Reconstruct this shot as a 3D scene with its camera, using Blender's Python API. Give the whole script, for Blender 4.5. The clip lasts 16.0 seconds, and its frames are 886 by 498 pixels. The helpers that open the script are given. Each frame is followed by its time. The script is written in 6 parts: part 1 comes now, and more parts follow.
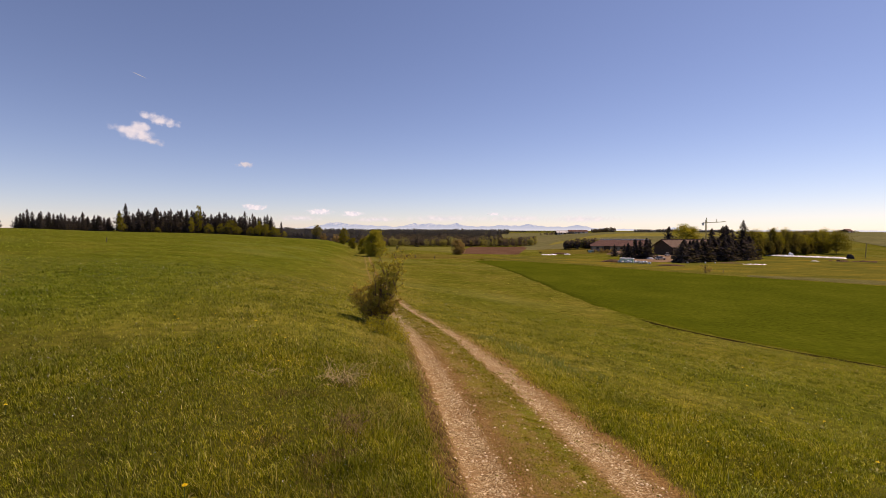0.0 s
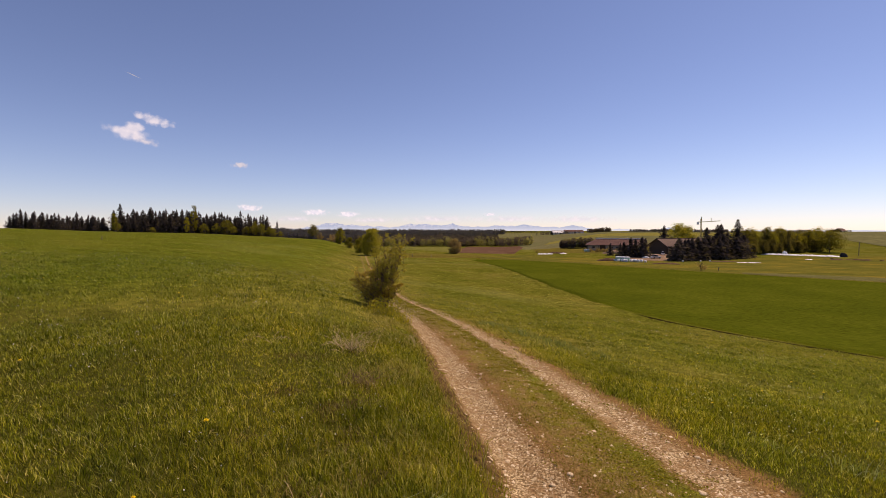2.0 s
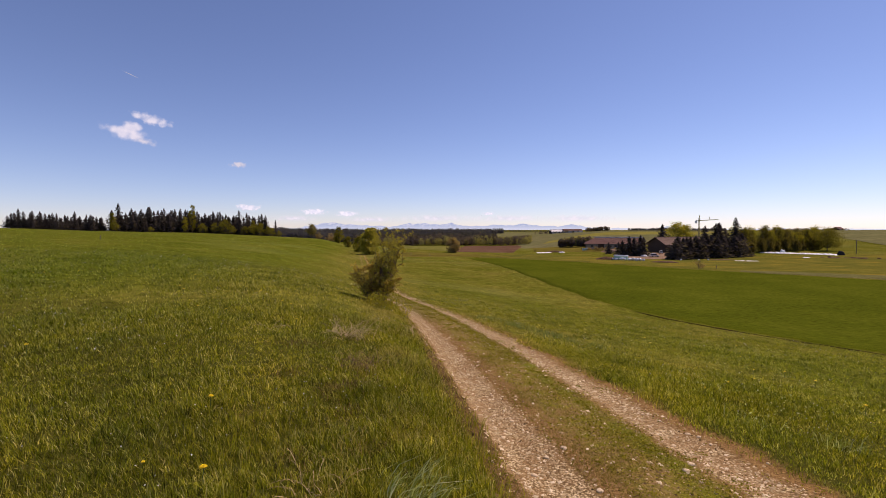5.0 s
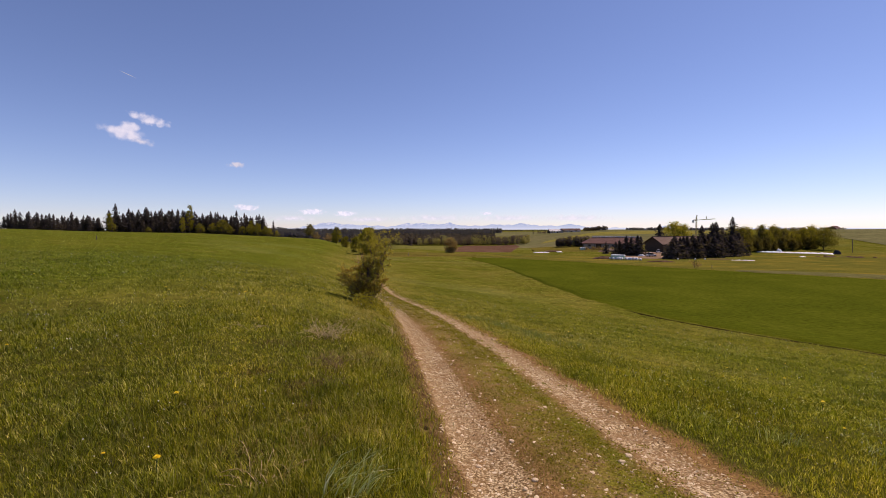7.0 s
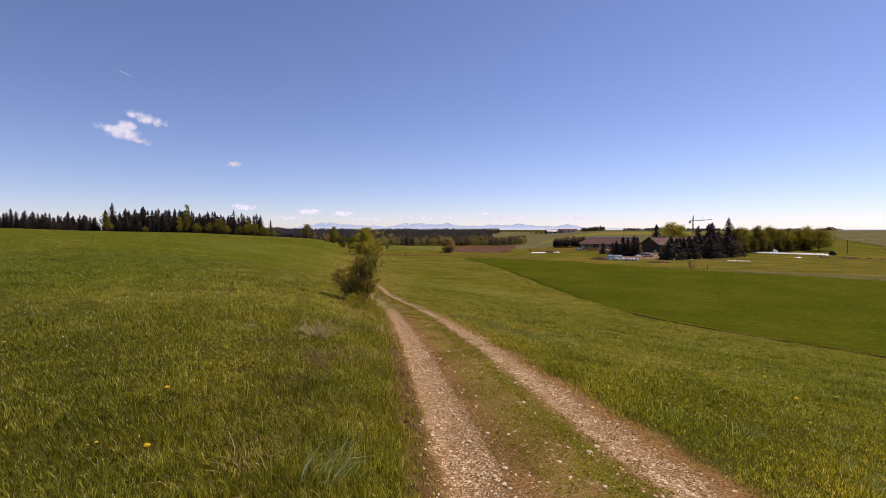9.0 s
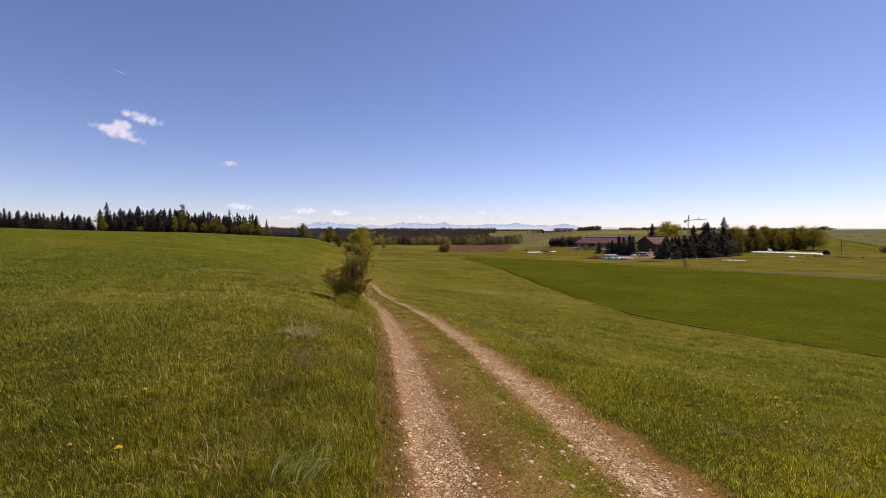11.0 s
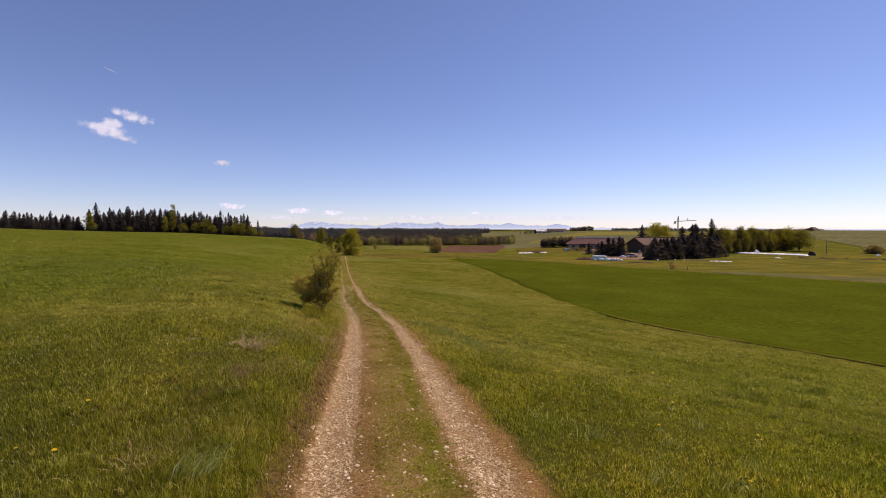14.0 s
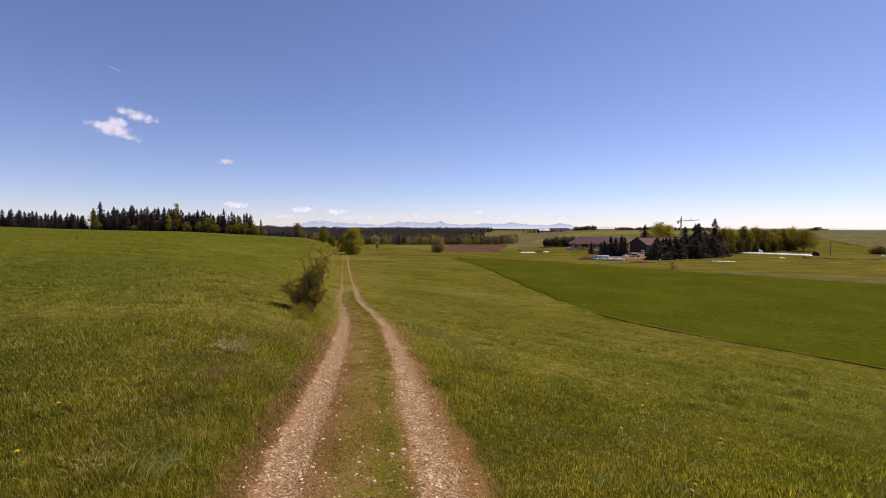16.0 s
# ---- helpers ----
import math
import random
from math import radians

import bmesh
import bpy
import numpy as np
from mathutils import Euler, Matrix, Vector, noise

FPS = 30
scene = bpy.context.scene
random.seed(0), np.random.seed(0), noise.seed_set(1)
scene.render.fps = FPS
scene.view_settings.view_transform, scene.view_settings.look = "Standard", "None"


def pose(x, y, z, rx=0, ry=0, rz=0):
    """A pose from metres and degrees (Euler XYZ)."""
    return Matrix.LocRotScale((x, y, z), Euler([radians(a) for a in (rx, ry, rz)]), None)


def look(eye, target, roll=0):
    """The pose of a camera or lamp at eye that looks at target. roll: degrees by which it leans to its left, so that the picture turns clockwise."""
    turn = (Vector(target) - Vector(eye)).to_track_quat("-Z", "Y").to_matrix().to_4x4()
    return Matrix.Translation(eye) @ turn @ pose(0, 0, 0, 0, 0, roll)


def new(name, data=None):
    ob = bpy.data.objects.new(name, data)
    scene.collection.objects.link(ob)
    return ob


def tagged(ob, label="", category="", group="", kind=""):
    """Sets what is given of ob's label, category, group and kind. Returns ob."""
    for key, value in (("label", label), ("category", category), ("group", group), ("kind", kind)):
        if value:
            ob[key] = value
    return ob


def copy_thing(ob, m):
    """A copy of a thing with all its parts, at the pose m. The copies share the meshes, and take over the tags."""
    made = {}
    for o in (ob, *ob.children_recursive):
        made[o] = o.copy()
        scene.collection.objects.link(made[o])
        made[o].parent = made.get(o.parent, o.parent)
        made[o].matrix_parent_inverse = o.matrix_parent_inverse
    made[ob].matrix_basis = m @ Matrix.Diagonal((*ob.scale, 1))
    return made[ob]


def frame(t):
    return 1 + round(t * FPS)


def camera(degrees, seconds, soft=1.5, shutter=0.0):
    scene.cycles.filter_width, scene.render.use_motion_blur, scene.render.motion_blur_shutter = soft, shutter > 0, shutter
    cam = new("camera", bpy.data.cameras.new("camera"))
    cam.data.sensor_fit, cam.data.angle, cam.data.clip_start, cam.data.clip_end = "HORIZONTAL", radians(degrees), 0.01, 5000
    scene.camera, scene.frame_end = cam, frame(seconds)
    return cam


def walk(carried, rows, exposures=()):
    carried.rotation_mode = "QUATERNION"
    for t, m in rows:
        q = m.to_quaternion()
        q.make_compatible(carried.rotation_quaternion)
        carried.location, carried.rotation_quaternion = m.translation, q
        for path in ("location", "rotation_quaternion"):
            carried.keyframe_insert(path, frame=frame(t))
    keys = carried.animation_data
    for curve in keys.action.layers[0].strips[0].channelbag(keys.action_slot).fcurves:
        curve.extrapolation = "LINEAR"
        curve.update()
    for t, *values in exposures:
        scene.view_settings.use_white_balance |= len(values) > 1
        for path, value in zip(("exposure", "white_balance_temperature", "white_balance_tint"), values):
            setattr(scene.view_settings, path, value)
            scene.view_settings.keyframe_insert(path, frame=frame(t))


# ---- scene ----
cam = camera(87.8, 16.0, 0.4)
# seconds, eye, target, roll
PATH = [
    (0, (0.442, -0.139, 2.383), (0.278, 1.852, 2.298), 0.2),
    (0.5, (0.344, -0.15, 2.177), (0.186, 1.842, 2.093), 0.2),
    (1, (0.265, -0.1, 2.061), (0.114, 1.893, 1.976), 0.2),
    (1.5, (0.255, -0.113, 1.989), (0.104, 1.88, 1.905), 0.1),
    (2, (0.283, -0.252, 1.883), (0.136, 1.74, 1.8), 0.1),
    (2.5, (0.319, -0.302, 1.819), (0.172, 1.691, 1.736), 0.1),
    (3, (0.289, -0.361, 1.735), (0.145, 1.632, 1.651), 0.1),
    (3.5, (0.217, -0.366, 1.714), (0.072, 1.627, 1.629), 0.1),
    (6, (0.483, -0.432, 1.751), (0.345, 1.561, 1.665), -0.1),
    (6.5, (0.608, -0.522, 1.763), (0.472, 1.471, 1.677), -0.1),
    (7, (0.725, -0.57, 1.778), (0.59, 1.424, 1.691), -0.1),
    (7.5, (0.799, -0.599, 1.784), (0.666, 1.395, 1.698), -0.0),
    (8, (0.894, -0.681, 1.794), (0.76, 1.313, 1.708), -0.0),
    (8.5, (0.914, -0.747, 1.796), (0.784, 1.247, 1.71), -0.0),
    (11, (1.114, -0.806, 1.836), (1.003, 1.189, 1.747), -0.0),
    (11.5, (1.433, -0.887, 1.817), (1.321, 1.108, 1.731), -0.2),
    (12, (1.626, -1.028, 1.854), (1.519, 0.968, 1.768), -0.1),
    (12.5, (1.809, -1.175, 1.916), (1.716, 0.821, 1.83), -0.1),
    (13, (1.996, -1.313, 2.061), (1.91, 0.683, 1.974), -0.0),
    (13.5, (2.147, -1.476, 2.162), (2.063, 0.521, 2.074), 0.0),
    (14, (2.218, -1.566, 2.24), (2.135, 0.431, 2.151), 0.1),
    (14.5, (2.369, -1.609, 2.278), (2.284, 0.387, 2.188), 0.0),
    (15, (2.507, -1.638, 2.327), (2.415, 0.357, 2.234), 0.1),
    (15.5, (2.618, -1.629, 2.335), (2.524, 0.367, 2.24), 0.1),
    (16, (2.743, -1.694, 2.355), (2.646, 0.302, 2.262), 0.2),
]
walk(cam, [(t, look(eye, target, roll)) for t, eye, target, roll in PATH],
     [(0, -0.17, 7250, 33), (3.5, -0.17, 6700, 34), (7, -0.17, 6450, 34), (16, -0.17, 6400, 34)])

# ---- light ----
SUN_AZ, SUN_EL = radians(54), radians(54)   # clockwise from +y
world = bpy.data.worlds.new("sky")
scene.world = world
world.use_nodes = True
wn = world.node_tree
sky = wn.nodes.new("ShaderNodeTexSky")
sky.sky_type, sky.sun_disc = "NISHITA", False
sky.sun_elevation, sky.sun_rotation = SUN_EL, SUN_AZ
sky.altitude, sky.air_density, sky.dust_density, sky.ozone_density = 1300, 0.95, 0.25, 3.8
wn.nodes["Background"].inputs["Strength"].default_value = 0.125
wn.links.new(sky.outputs[0], wn.nodes["Background"].inputs["Color"])
sun = new("sun", bpy.data.lights.new("sun", "SUN"))
sun.data.energy, sun.data.angle, sun.data.color = 4.8, radians(0.53), (1.0, 0.87, 0.64)
sun_way = Vector((math.sin(SUN_AZ) * math.cos(SUN_EL), math.cos(SUN_AZ) * math.cos(SUN_EL), math.sin(SUN_EL)))
sun.matrix_world = look(sun_way * 300, (0, 0, 0))


# ---- terrain ----
def sstep(a, b, v):
    t = np.clip((v - a) / (b - a), 0.0, 1.0)
    return t * t * (3 - 2 * t)

def soft_max(a, b, k):
    h = np.maximum(k - np.abs(a - b), 0) / k
    return np.maximum(a, b) + h * h * h * k / 6

def track_x(y):
    return 2.23 - 0.2 * y - 0.08 * soft_max(y - 8.0, 0.0 * y, 8.0) + 0.17 * sstep(3.0, 13.0, y) + 0.2 * np.exp(-((y - 17.0) / 5.0) ** 2) - 0.1 * np.exp(-((y - 30.0) / 7.0) ** 2) + 0.012 * soft_max(y - 30.0, 0.0 * y, 12.0)

def track_z(y):
    return 0.065 - 0.1 * y + 0.1 * 22.0 * np.logaddexp(0, (y - 68.0) / 22.0)

def height(x, y):
    x, y = np.asarray(x, float), np.asarray(y, float)
    r = np.hypot(x, y) + 1e-6
    ang = np.degrees(np.arctan2(x, np.maximum(y, 0.02 * r)))
    r_cap = np.minimum(r, 290)
    yy = np.clip(y, -20, 170)
    n = x - track_x(yy)
    zt = track_z(yy)
    # right side falls away to the valley floor
    floor = -7.2 - 3.2 * sstep(100, 215, r) * sstep(-14, 12, ang)
    fall = zt - 0.125 * np.maximum(n - 0.8, 0)
    right = np.logaddexp(floor / 0.8, fall / 0.8) * 0.8
    # left side climbs to a broad hilltop
    lift = np.clip(-0.0058 - 0.00065 * (ang + 36), -0.016, 0.004)
    top = 0.22 + 0.0135 * np.minimum(r, 15) + lift * np.clip(r - 15, 0, 165)
    top = top - sstep(180, 290, r) * (0.3 + 0.5 * np.exp(-((ang + 36) / 8) ** 2))
    span = 1.4 + 0.05 * np.clip(yy, 0, 14) + 13.0 * sstep(7, 58, yy) + 0.07 * np.maximum(yy - 60, 0)
    top = top + r_cap * (0.0051 * (1 - sstep(-19.3, -17.2, ang)) + 0.0016 * (1 - sstep(-47, -42, ang))) * sstep(40, 160, r)
    left = zt + (top - zt) * (1 - np.exp(np.minimum(n + 1.0, 0) / span))
    z = np.where(n < -1.0, left, right)
    # the distance: a low basin ahead, rising farmland beyond the farm
    z = z - 2.2 * sstep(-18.5, -15.0, ang) * (1 - sstep(-12, -8, ang)) * sstep(150, 230, r)
    basin = -15.3
    z = z + (basin - z) * sstep(200, 480, r) * (1 - sstep(2, 16, ang)) * sstep(-34, -16, ang)
    rise = 1.0 * sstep(8, 20, ang) + 1.0 * sstep(30, 42, ang)
    z = z + (rise - 1.0 - z) * sstep(250, 560, r) * sstep(6, 16, ang)
    far = -6.0
    return z + (far - z) * sstep(560, 1500, r)


def rut_gap(y):
    """Half the distance between the wheel ruts; the track tightens downhill."""
    return 0.82 - 0.02 * sstep(2.0, 12.0, y) - 0.11 * sstep(14.0, 24.0, y)


def ground_z(x, y):
    """Height with the wheel ruts pressed in and small unevenness."""
    x, y = np.asarray(x, float), np.asarray(y, float)
    n = x - track_x(y)
    near = 1 - sstep(40, 90, np.hypot(x, y))
    rut = np.exp(-((np.abs(n) - rut_gap(y)) / 0.22) ** 2)
    crown = np.exp(-(n / 0.4) ** 2)
    bank = 0.06 * (1 - sstep(-1.36, -1.2, n)) * sstep(-2.5, -1.6, n) + 0.03 * sstep(1.3, 1.5, n)
    lumps = 0.018 * np.sin(2.1 * x + 1.3 * np.sin(1.7 * y)) * np.sin(1.9 * y + 0.6) + 0.008 * np.sin(7.3 * x + 2.0 * y) * np.sin(6.1 * y - 1.4 * x)
    return height(x, y) + near * (-0.05 * rut + 0.015 * crown + lumps + bank * (1 - sstep(14, 22, y)))


# ---- materials ----
class Nodes:
    def __init__(self, name, gloss=0.0):
        self.mat = bpy.data.materials.new(name)
        self.mat.use_nodes = True
        self.tree = self.mat.node_tree
        self.out = self.tree.nodes["Material Output"]
        self.bsdf = self.tree.nodes["Principled BSDF"]
        self.bsdf.inputs["Specular IOR Level"].default_value = gloss

    def link(self, a, b):
        self.tree.links.new(a, b)

    def math(self, op, a, b=0.0, c=0.0):
        node = self.tree.nodes.new("ShaderNodeMath")
        node.operation = op
        for i, v in enumerate((a, b, c)):
            if isinstance(v, (int, float)):
                node.inputs[i].default_value = v
            else:
                self.link(v, node.inputs[i])
        return node.outputs[0]

    def noise(self, scale, detail=3.0, rough=0.55, vector=None):
        node = self.tree.nodes.new("ShaderNodeTexNoise")
        node.inputs["Scale"].default_value, node.inputs["Detail"].default_value = scale, detail
        node.inputs["Roughness"].default_value = rough
        if vector is None:
            vector = self.place()
        self.link(vector, node.inputs["Vector"])
        return node.outputs[0]

    def place(self):
        if "Geometry" not in self.tree.nodes:
            self.tree.nodes.new("ShaderNodeNewGeometry").name = "Geometry"
        return self.tree.nodes["Geometry"].outputs["Position"]

    def object_place(self):
        return self.tree.nodes.new("ShaderNodeTexCoord").outputs["Object"]

    def island(self):
        self.place()
        return self.tree.nodes["Geometry"].outputs["Random Per Island"]

    def each(self):
        return self.tree.nodes.new("ShaderNodeObjectInfo").outputs["Random"]

    def ramp(self, fac, *stops):
        node = self.tree.nodes.new("ShaderNodeValToRGB")
        el = node.color_ramp.elements
        while len(el) < len(stops):
            el.new(0.5)
        for e, (at, col) in zip(el, stops):
            e.position = at
            e.color = (*col, 1) if len(col) == 3 else (col[0],) * 3 + (1,)
        self.link(fac, node.inputs[0])
        return node.outputs[0]

    def mix(self, fac, a, b, blend="MIX"):
        node = self.tree.nodes.new("ShaderNodeMix")
        node.data_type, node.blend_type = "RGBA", blend
        for sock, v in ((node.inputs[0], fac), (node.inputs[6], a), (node.inputs[7], b)):
            if isinstance(v, (int, float)):
                sock.default_value = v
            elif isinstance(v, tuple):
                sock.default_value = (*v, 1)
            else:
                self.link(v, sock)
        return node.outputs[2]

    def finish(self, colour, rough=0.8, bump=None, depth=0.01, strength=0.6):
        if isinstance(colour, tuple):
            self.bsdf.inputs["Base Color"].default_value = (*colour, 1)
        else:
            self.link(colour, self.bsdf.inputs["Base Color"])
        self.bsdf.inputs["Roughness"].default_value = rough
        if bump is not None:
            node = self.tree.nodes.new("ShaderNodeBump")
            node.inputs["Strength"].default_value, node.inputs["Distance"].default_value = strength, depth
            self.link(bump, node.inputs["Height"])
            self.link(node.outputs[0], self.bsdf.inputs["Normal"])
        return self.mat

    def leafy(self, colour, passing, rough=0.6, amount=0.4):
        """Thin leaf: part of the light passes on."""
        self.finish(colour, rough)
        tr = self.tree.nodes.new("ShaderNodeBsdfTranslucent")
        mixer = self.tree.nodes.new("ShaderNodeMixShader")
        mixer.inputs[0].default_value = amount
        self.link(self.mix(1.0, colour, passing, "MULTIPLY"), tr.inputs["Color"])
        self.link(self.bsdf.outputs[0], mixer.inputs[1])
        self.link(tr.outputs[0], mixer.inputs[2])
        self.link(mixer.outputs[0], self.out.inputs["Surface"])
        return self.mat


def smooth_between(m, value, low, high):
    node = m.tree.nodes.new("ShaderNodeMapRange")
    node.interpolation_type = "SMOOTHSTEP"
    m.link(value, node.inputs[0])
    node.inputs[1].default_value, node.inputs[2].default_value = low, high
    return node.outputs[0]


def ground_material():
    m = Nodes("meadow_and_track")
    xyz = m.tree.nodes.new("ShaderNodeSeparateXYZ")
    m.link(m.place(), xyz.inputs[0])
    x, y = xyz.outputs[0], xyz.outputs[1]
    bend = m.math("SMOOTH_MAX", m.math("SUBTRACT", y, 8.0), 0.0, 8.0)
    line = m.math("SUBTRACT", m.math("SUBTRACT", 2.23, m.math("MULTIPLY", y, 0.2)), m.math("MULTIPLY", bend, 0.08))
    line = m.math("ADD", line, m.math("MULTIPLY", smooth_between(m, y, 3.0, 13.0), 0.17))
    for mid, wide, amount in ((17.0, 5.0, 0.2), (30.0, 7.0, -0.1)):
        swing = m.math("DIVIDE", m.math("SUBTRACT", y, mid), wide)
        line = m.math("ADD", line, m.math("MULTIPLY", amount, m.math("POWER", 2.71828, m.math("MULTIPLY", m.math("MULTIPLY", swing, swing), -1.0))))
    line = m.math("ADD", line, m.math("MULTIPLY", m.math("SMOOTH_MAX", m.math("SUBTRACT", y, 30.0), 0.0, 12.0), 0.012))
    n = m.math("SUBTRACT", x, line)
    wob = m.math("ADD", m.math("MULTIPLY", m.math("SUBTRACT", m.noise(1.7, 4), 0.5), 0.28), m.math("MULTIPLY", m.math("SUBTRACT", m.noise(9.0, 5, 0.7), 0.5), 0.32))
    side = m.math("ABSOLUTE", m.math("ADD", n, wob))
    gap = m.math("SUBTRACT", 0.82, m.math("MULTIPLY", smooth_between(m, y, 2.0, 12.0), 0.02))
    gap = m.math("SUBTRACT", gap, m.math("MULTIPLY", smooth_between(m, y, 14.0, 24.0), 0.11))
    gap = m.math("SUBTRACT", gap, m.math("MULTIPLY", smooth_between(m, m.math("MULTIPLY", n, -1.0), -0.3, 0.3), 0.06))
    off = m.math("ABSOLUTE", m.math("SUBTRACT", side, gap))
    down = smooth_between(m, y, 11.0, 19.0)
    off = m.math("ADD", off, m.math("MULTIPLY", down, 0.12))
    rut = m.math("SUBTRACT", 1.0, smooth_between(m, off, 0.16, 0.3))
    skew = m.math("ADD", side, m.math("MULTIPLY", n, -0.08))
    bed = m.math("SUBTRACT", 1.0, smooth_between(m, skew, 1.12, 1.36))
    middle = m.math("SUBTRACT", 1.0, smooth_between(m, m.math("ABSOLUTE", m.math("SUBTRACT", m.math("ADD", n, wob), 0.1)), 0.2, 0.52))
    keep = m.math("SUBTRACT", 1.0, smooth_between(m, y, 140.0, 150.0))
    worn = m.math("MULTIPLY", smooth_between(m, y, 13.0, 20.0), smooth_between(m, m.math("MULTIPLY", n, -1.0), 0.0, 0.3))
    keep = m.math("MULTIPLY", keep, m.math("SUBTRACT", 1.0, m.math("MULTIPLY", worn, m.ramp(m.noise(0.7, 5, 0.7), (0.3, (0.2,)), (0.6, (0.8,))))))
    rut = m.math("MULTIPLY", rut, keep)
    bed = m.math("MULTIPLY", bed, m.math("MULTIPLY", keep, m.math("SUBTRACT", 1.0, m.math("MULTIPLY", down, 0.7))))
    # meadow
    tone = m.ramp(m.noise(0.11, 5), (0.3, (0.1, 0.106, 0.014)), (0.5, (0.137, 0.13, 0.02)), (0.7, (0.19, 0.156, 0.033)))
    fine = m.ramp(m.noise(5.0, 8, 0.8), (0.3, (0.4,)), (0.7, (1.5,)))
    meadow = m.mix(1.0, tone, fine, "MULTIPLY")
    meadow = m.mix(1.0, meadow, m.ramp(m.noise(0.7, 7, 0.72), (0.34, (0.62, 0.66, 0.6)), (0.5, (0.98, 1.0, 0.95)), (0.66, (1.3, 1.25, 1.3))), "MULTIPLY")
    pale = m.ramp(m.noise(0.03, 4), (0.52, (0.0,)), (0.68, (0.55,)))
    meadow = m.mix(pale, meadow, (0.19, 0.18, 0.055))
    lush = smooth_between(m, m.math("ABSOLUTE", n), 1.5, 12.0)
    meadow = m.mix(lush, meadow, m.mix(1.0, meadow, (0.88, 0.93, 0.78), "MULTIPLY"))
    # the hill carries the freshest sward
    meadow = m.mix(smooth_between(m, m.math("MULTIPLY", n, -1.0), 3.0, 14.0), meadow, m.mix(1.0, meadow, (0.84, 0.95, 0.76), "MULTIPLY"))
    # tussocks and grazed spots, a step or two across
    clump = m.ramp(m.noise(2.3, 5, 0.75), (0.36, (0.52, 0.56, 0.5)), (0.5, (1.0, 1.0, 1.0)), (0.64, (1.4, 1.34, 1.46)))
    meadow = m.mix(1.0, meadow, clump, "MULTIPLY")
    # thatch and soil show between the blades where the sward is open
    dense = m.math("MAXIMUM", y, m.math("MULTIPLY", m.math("ABSOLUTE", n), 0.8))
    thatch = m.ramp(m.noise(26.0, 7, 0.85), (0.3, (0.028, 0.031, 0.005)), (0.5, (0.058, 0.06, 0.009)), (0.7, (0.13, 0.11, 0.024)))
    meadow = m.mix(smooth_between(m, dense, 4.0, 10.0), thatch, meadow)
    # gravel
    cells = m.tree.nodes.new("ShaderNodeTexVoronoi")
    cells.inputs["Scale"].default_value = 44
    m.link(m.place(), cells.inputs["Vector"])
    stone = m.ramp(cells.outputs["Distance"], (0.0, (0.8, 0.66, 0.42)), (0.35, (0.58, 0.445, 0.24)), (0.62, (0.17, 0.11, 0.05)))
    stone = m.mix(m.ramp(m.noise(3.6, 9, 0.8), (0.42, (0.0,)), (0.56, (0.9,))), stone, m.ramp(m.noise(30.0, 5, 0.8), (0.35, (0.12, 0.066, 0.026)), (0.65, (0.4, 0.25, 0.115))))
    # soil and dry short grass of the crown
    dry = m.ramp(m.noise(38.0, 8, 0.9), (0.36, (0.05, 0.026, 0.01)), (0.48, (0.17, 0.095, 0.034)), (0.62, (0.42, 0.265, 0.105)))
    green = m.ramp(m.noise(7.0, 6, 0.75), (0.36, (0.0,)), (0.52, (1.0,)))
    sward = m.mix(green, (0.25, 0.17, 0.075), (0.17, 0.155, 0.018))
    sward = m.mix(1.0, sward, m.ramp(m.noise(48.0, 6, 0.85), (0.36, (0.35,)), (0.5, (0.95,)), (0.64, (1.75,))), "MULTIPLY")
    dry = m.mix(m.math("MULTIPLY", middle, m.ramp(m.noise(5.0, 5, 0.7), (0.4, (0.35,)), (0.56, (0.95,)))), dry, sward)
    fringe = m.math("SUBTRACT", 1.0, smooth_between(m, m.math("ABSOLUTE", m.math("SUBTRACT", m.math("ADD", n, wob), 0.36)), 0.05, 0.2))
    dry = m.mix(m.math("MULTIPLY", fringe, m.ramp(m.noise(2.2, 5, 0.7), (0.36, (0.15,)), (0.56, (0.9,)))), dry, m.mix(1.0, (0.14, 0.15, 0.013), m.ramp(m.noise(40.0, 5, 0.8), (0.36, (0.4,)), (0.64, (1.6,))), "MULTIPLY"))
    colour = m.mix(bed, meadow, dry)
    colour = m.mix(rut, colour, stone)
    # bare brown shoulder between the left rut and the grass
    out = m.math("MULTIPLY", m.math("ADD", n, m.math("MULTIPLY", wob, 0.7)), -1.0)
    shoulder = m.math("MULTIPLY", smooth_between(m, out, 0.95, 1.06), m.math("SUBTRACT", 1.0, smooth_between(m, out, 1.3, 1.42)))
    shoulder = m.math("MULTIPLY", shoulder, m.math("SUBTRACT", 1.0, smooth_between(m, y, 10.0, 15.0)))
    soil = m.ramp(m.noise(24.0, 8, 0.85), (0.36, (0.022, 0.012, 0.004)), (0.5, (0.11, 0.068, 0.022)), (0.66, (0.25, 0.165, 0.06)))
    colour = m.mix(m.math("MULTIPLY", shoulder, 0.88), colour, soil)
    relief = m.math("ADD", m.math("MULTIPLY", m.noise(7.0, 6, 0.7), 1.0), m.math("MULTIPLY", rut, m.math("MULTIPLY", cells.outputs["Distance"], -0.25)))
    return m.finish(colour, 0.9, relief, 0.05, 0.7)


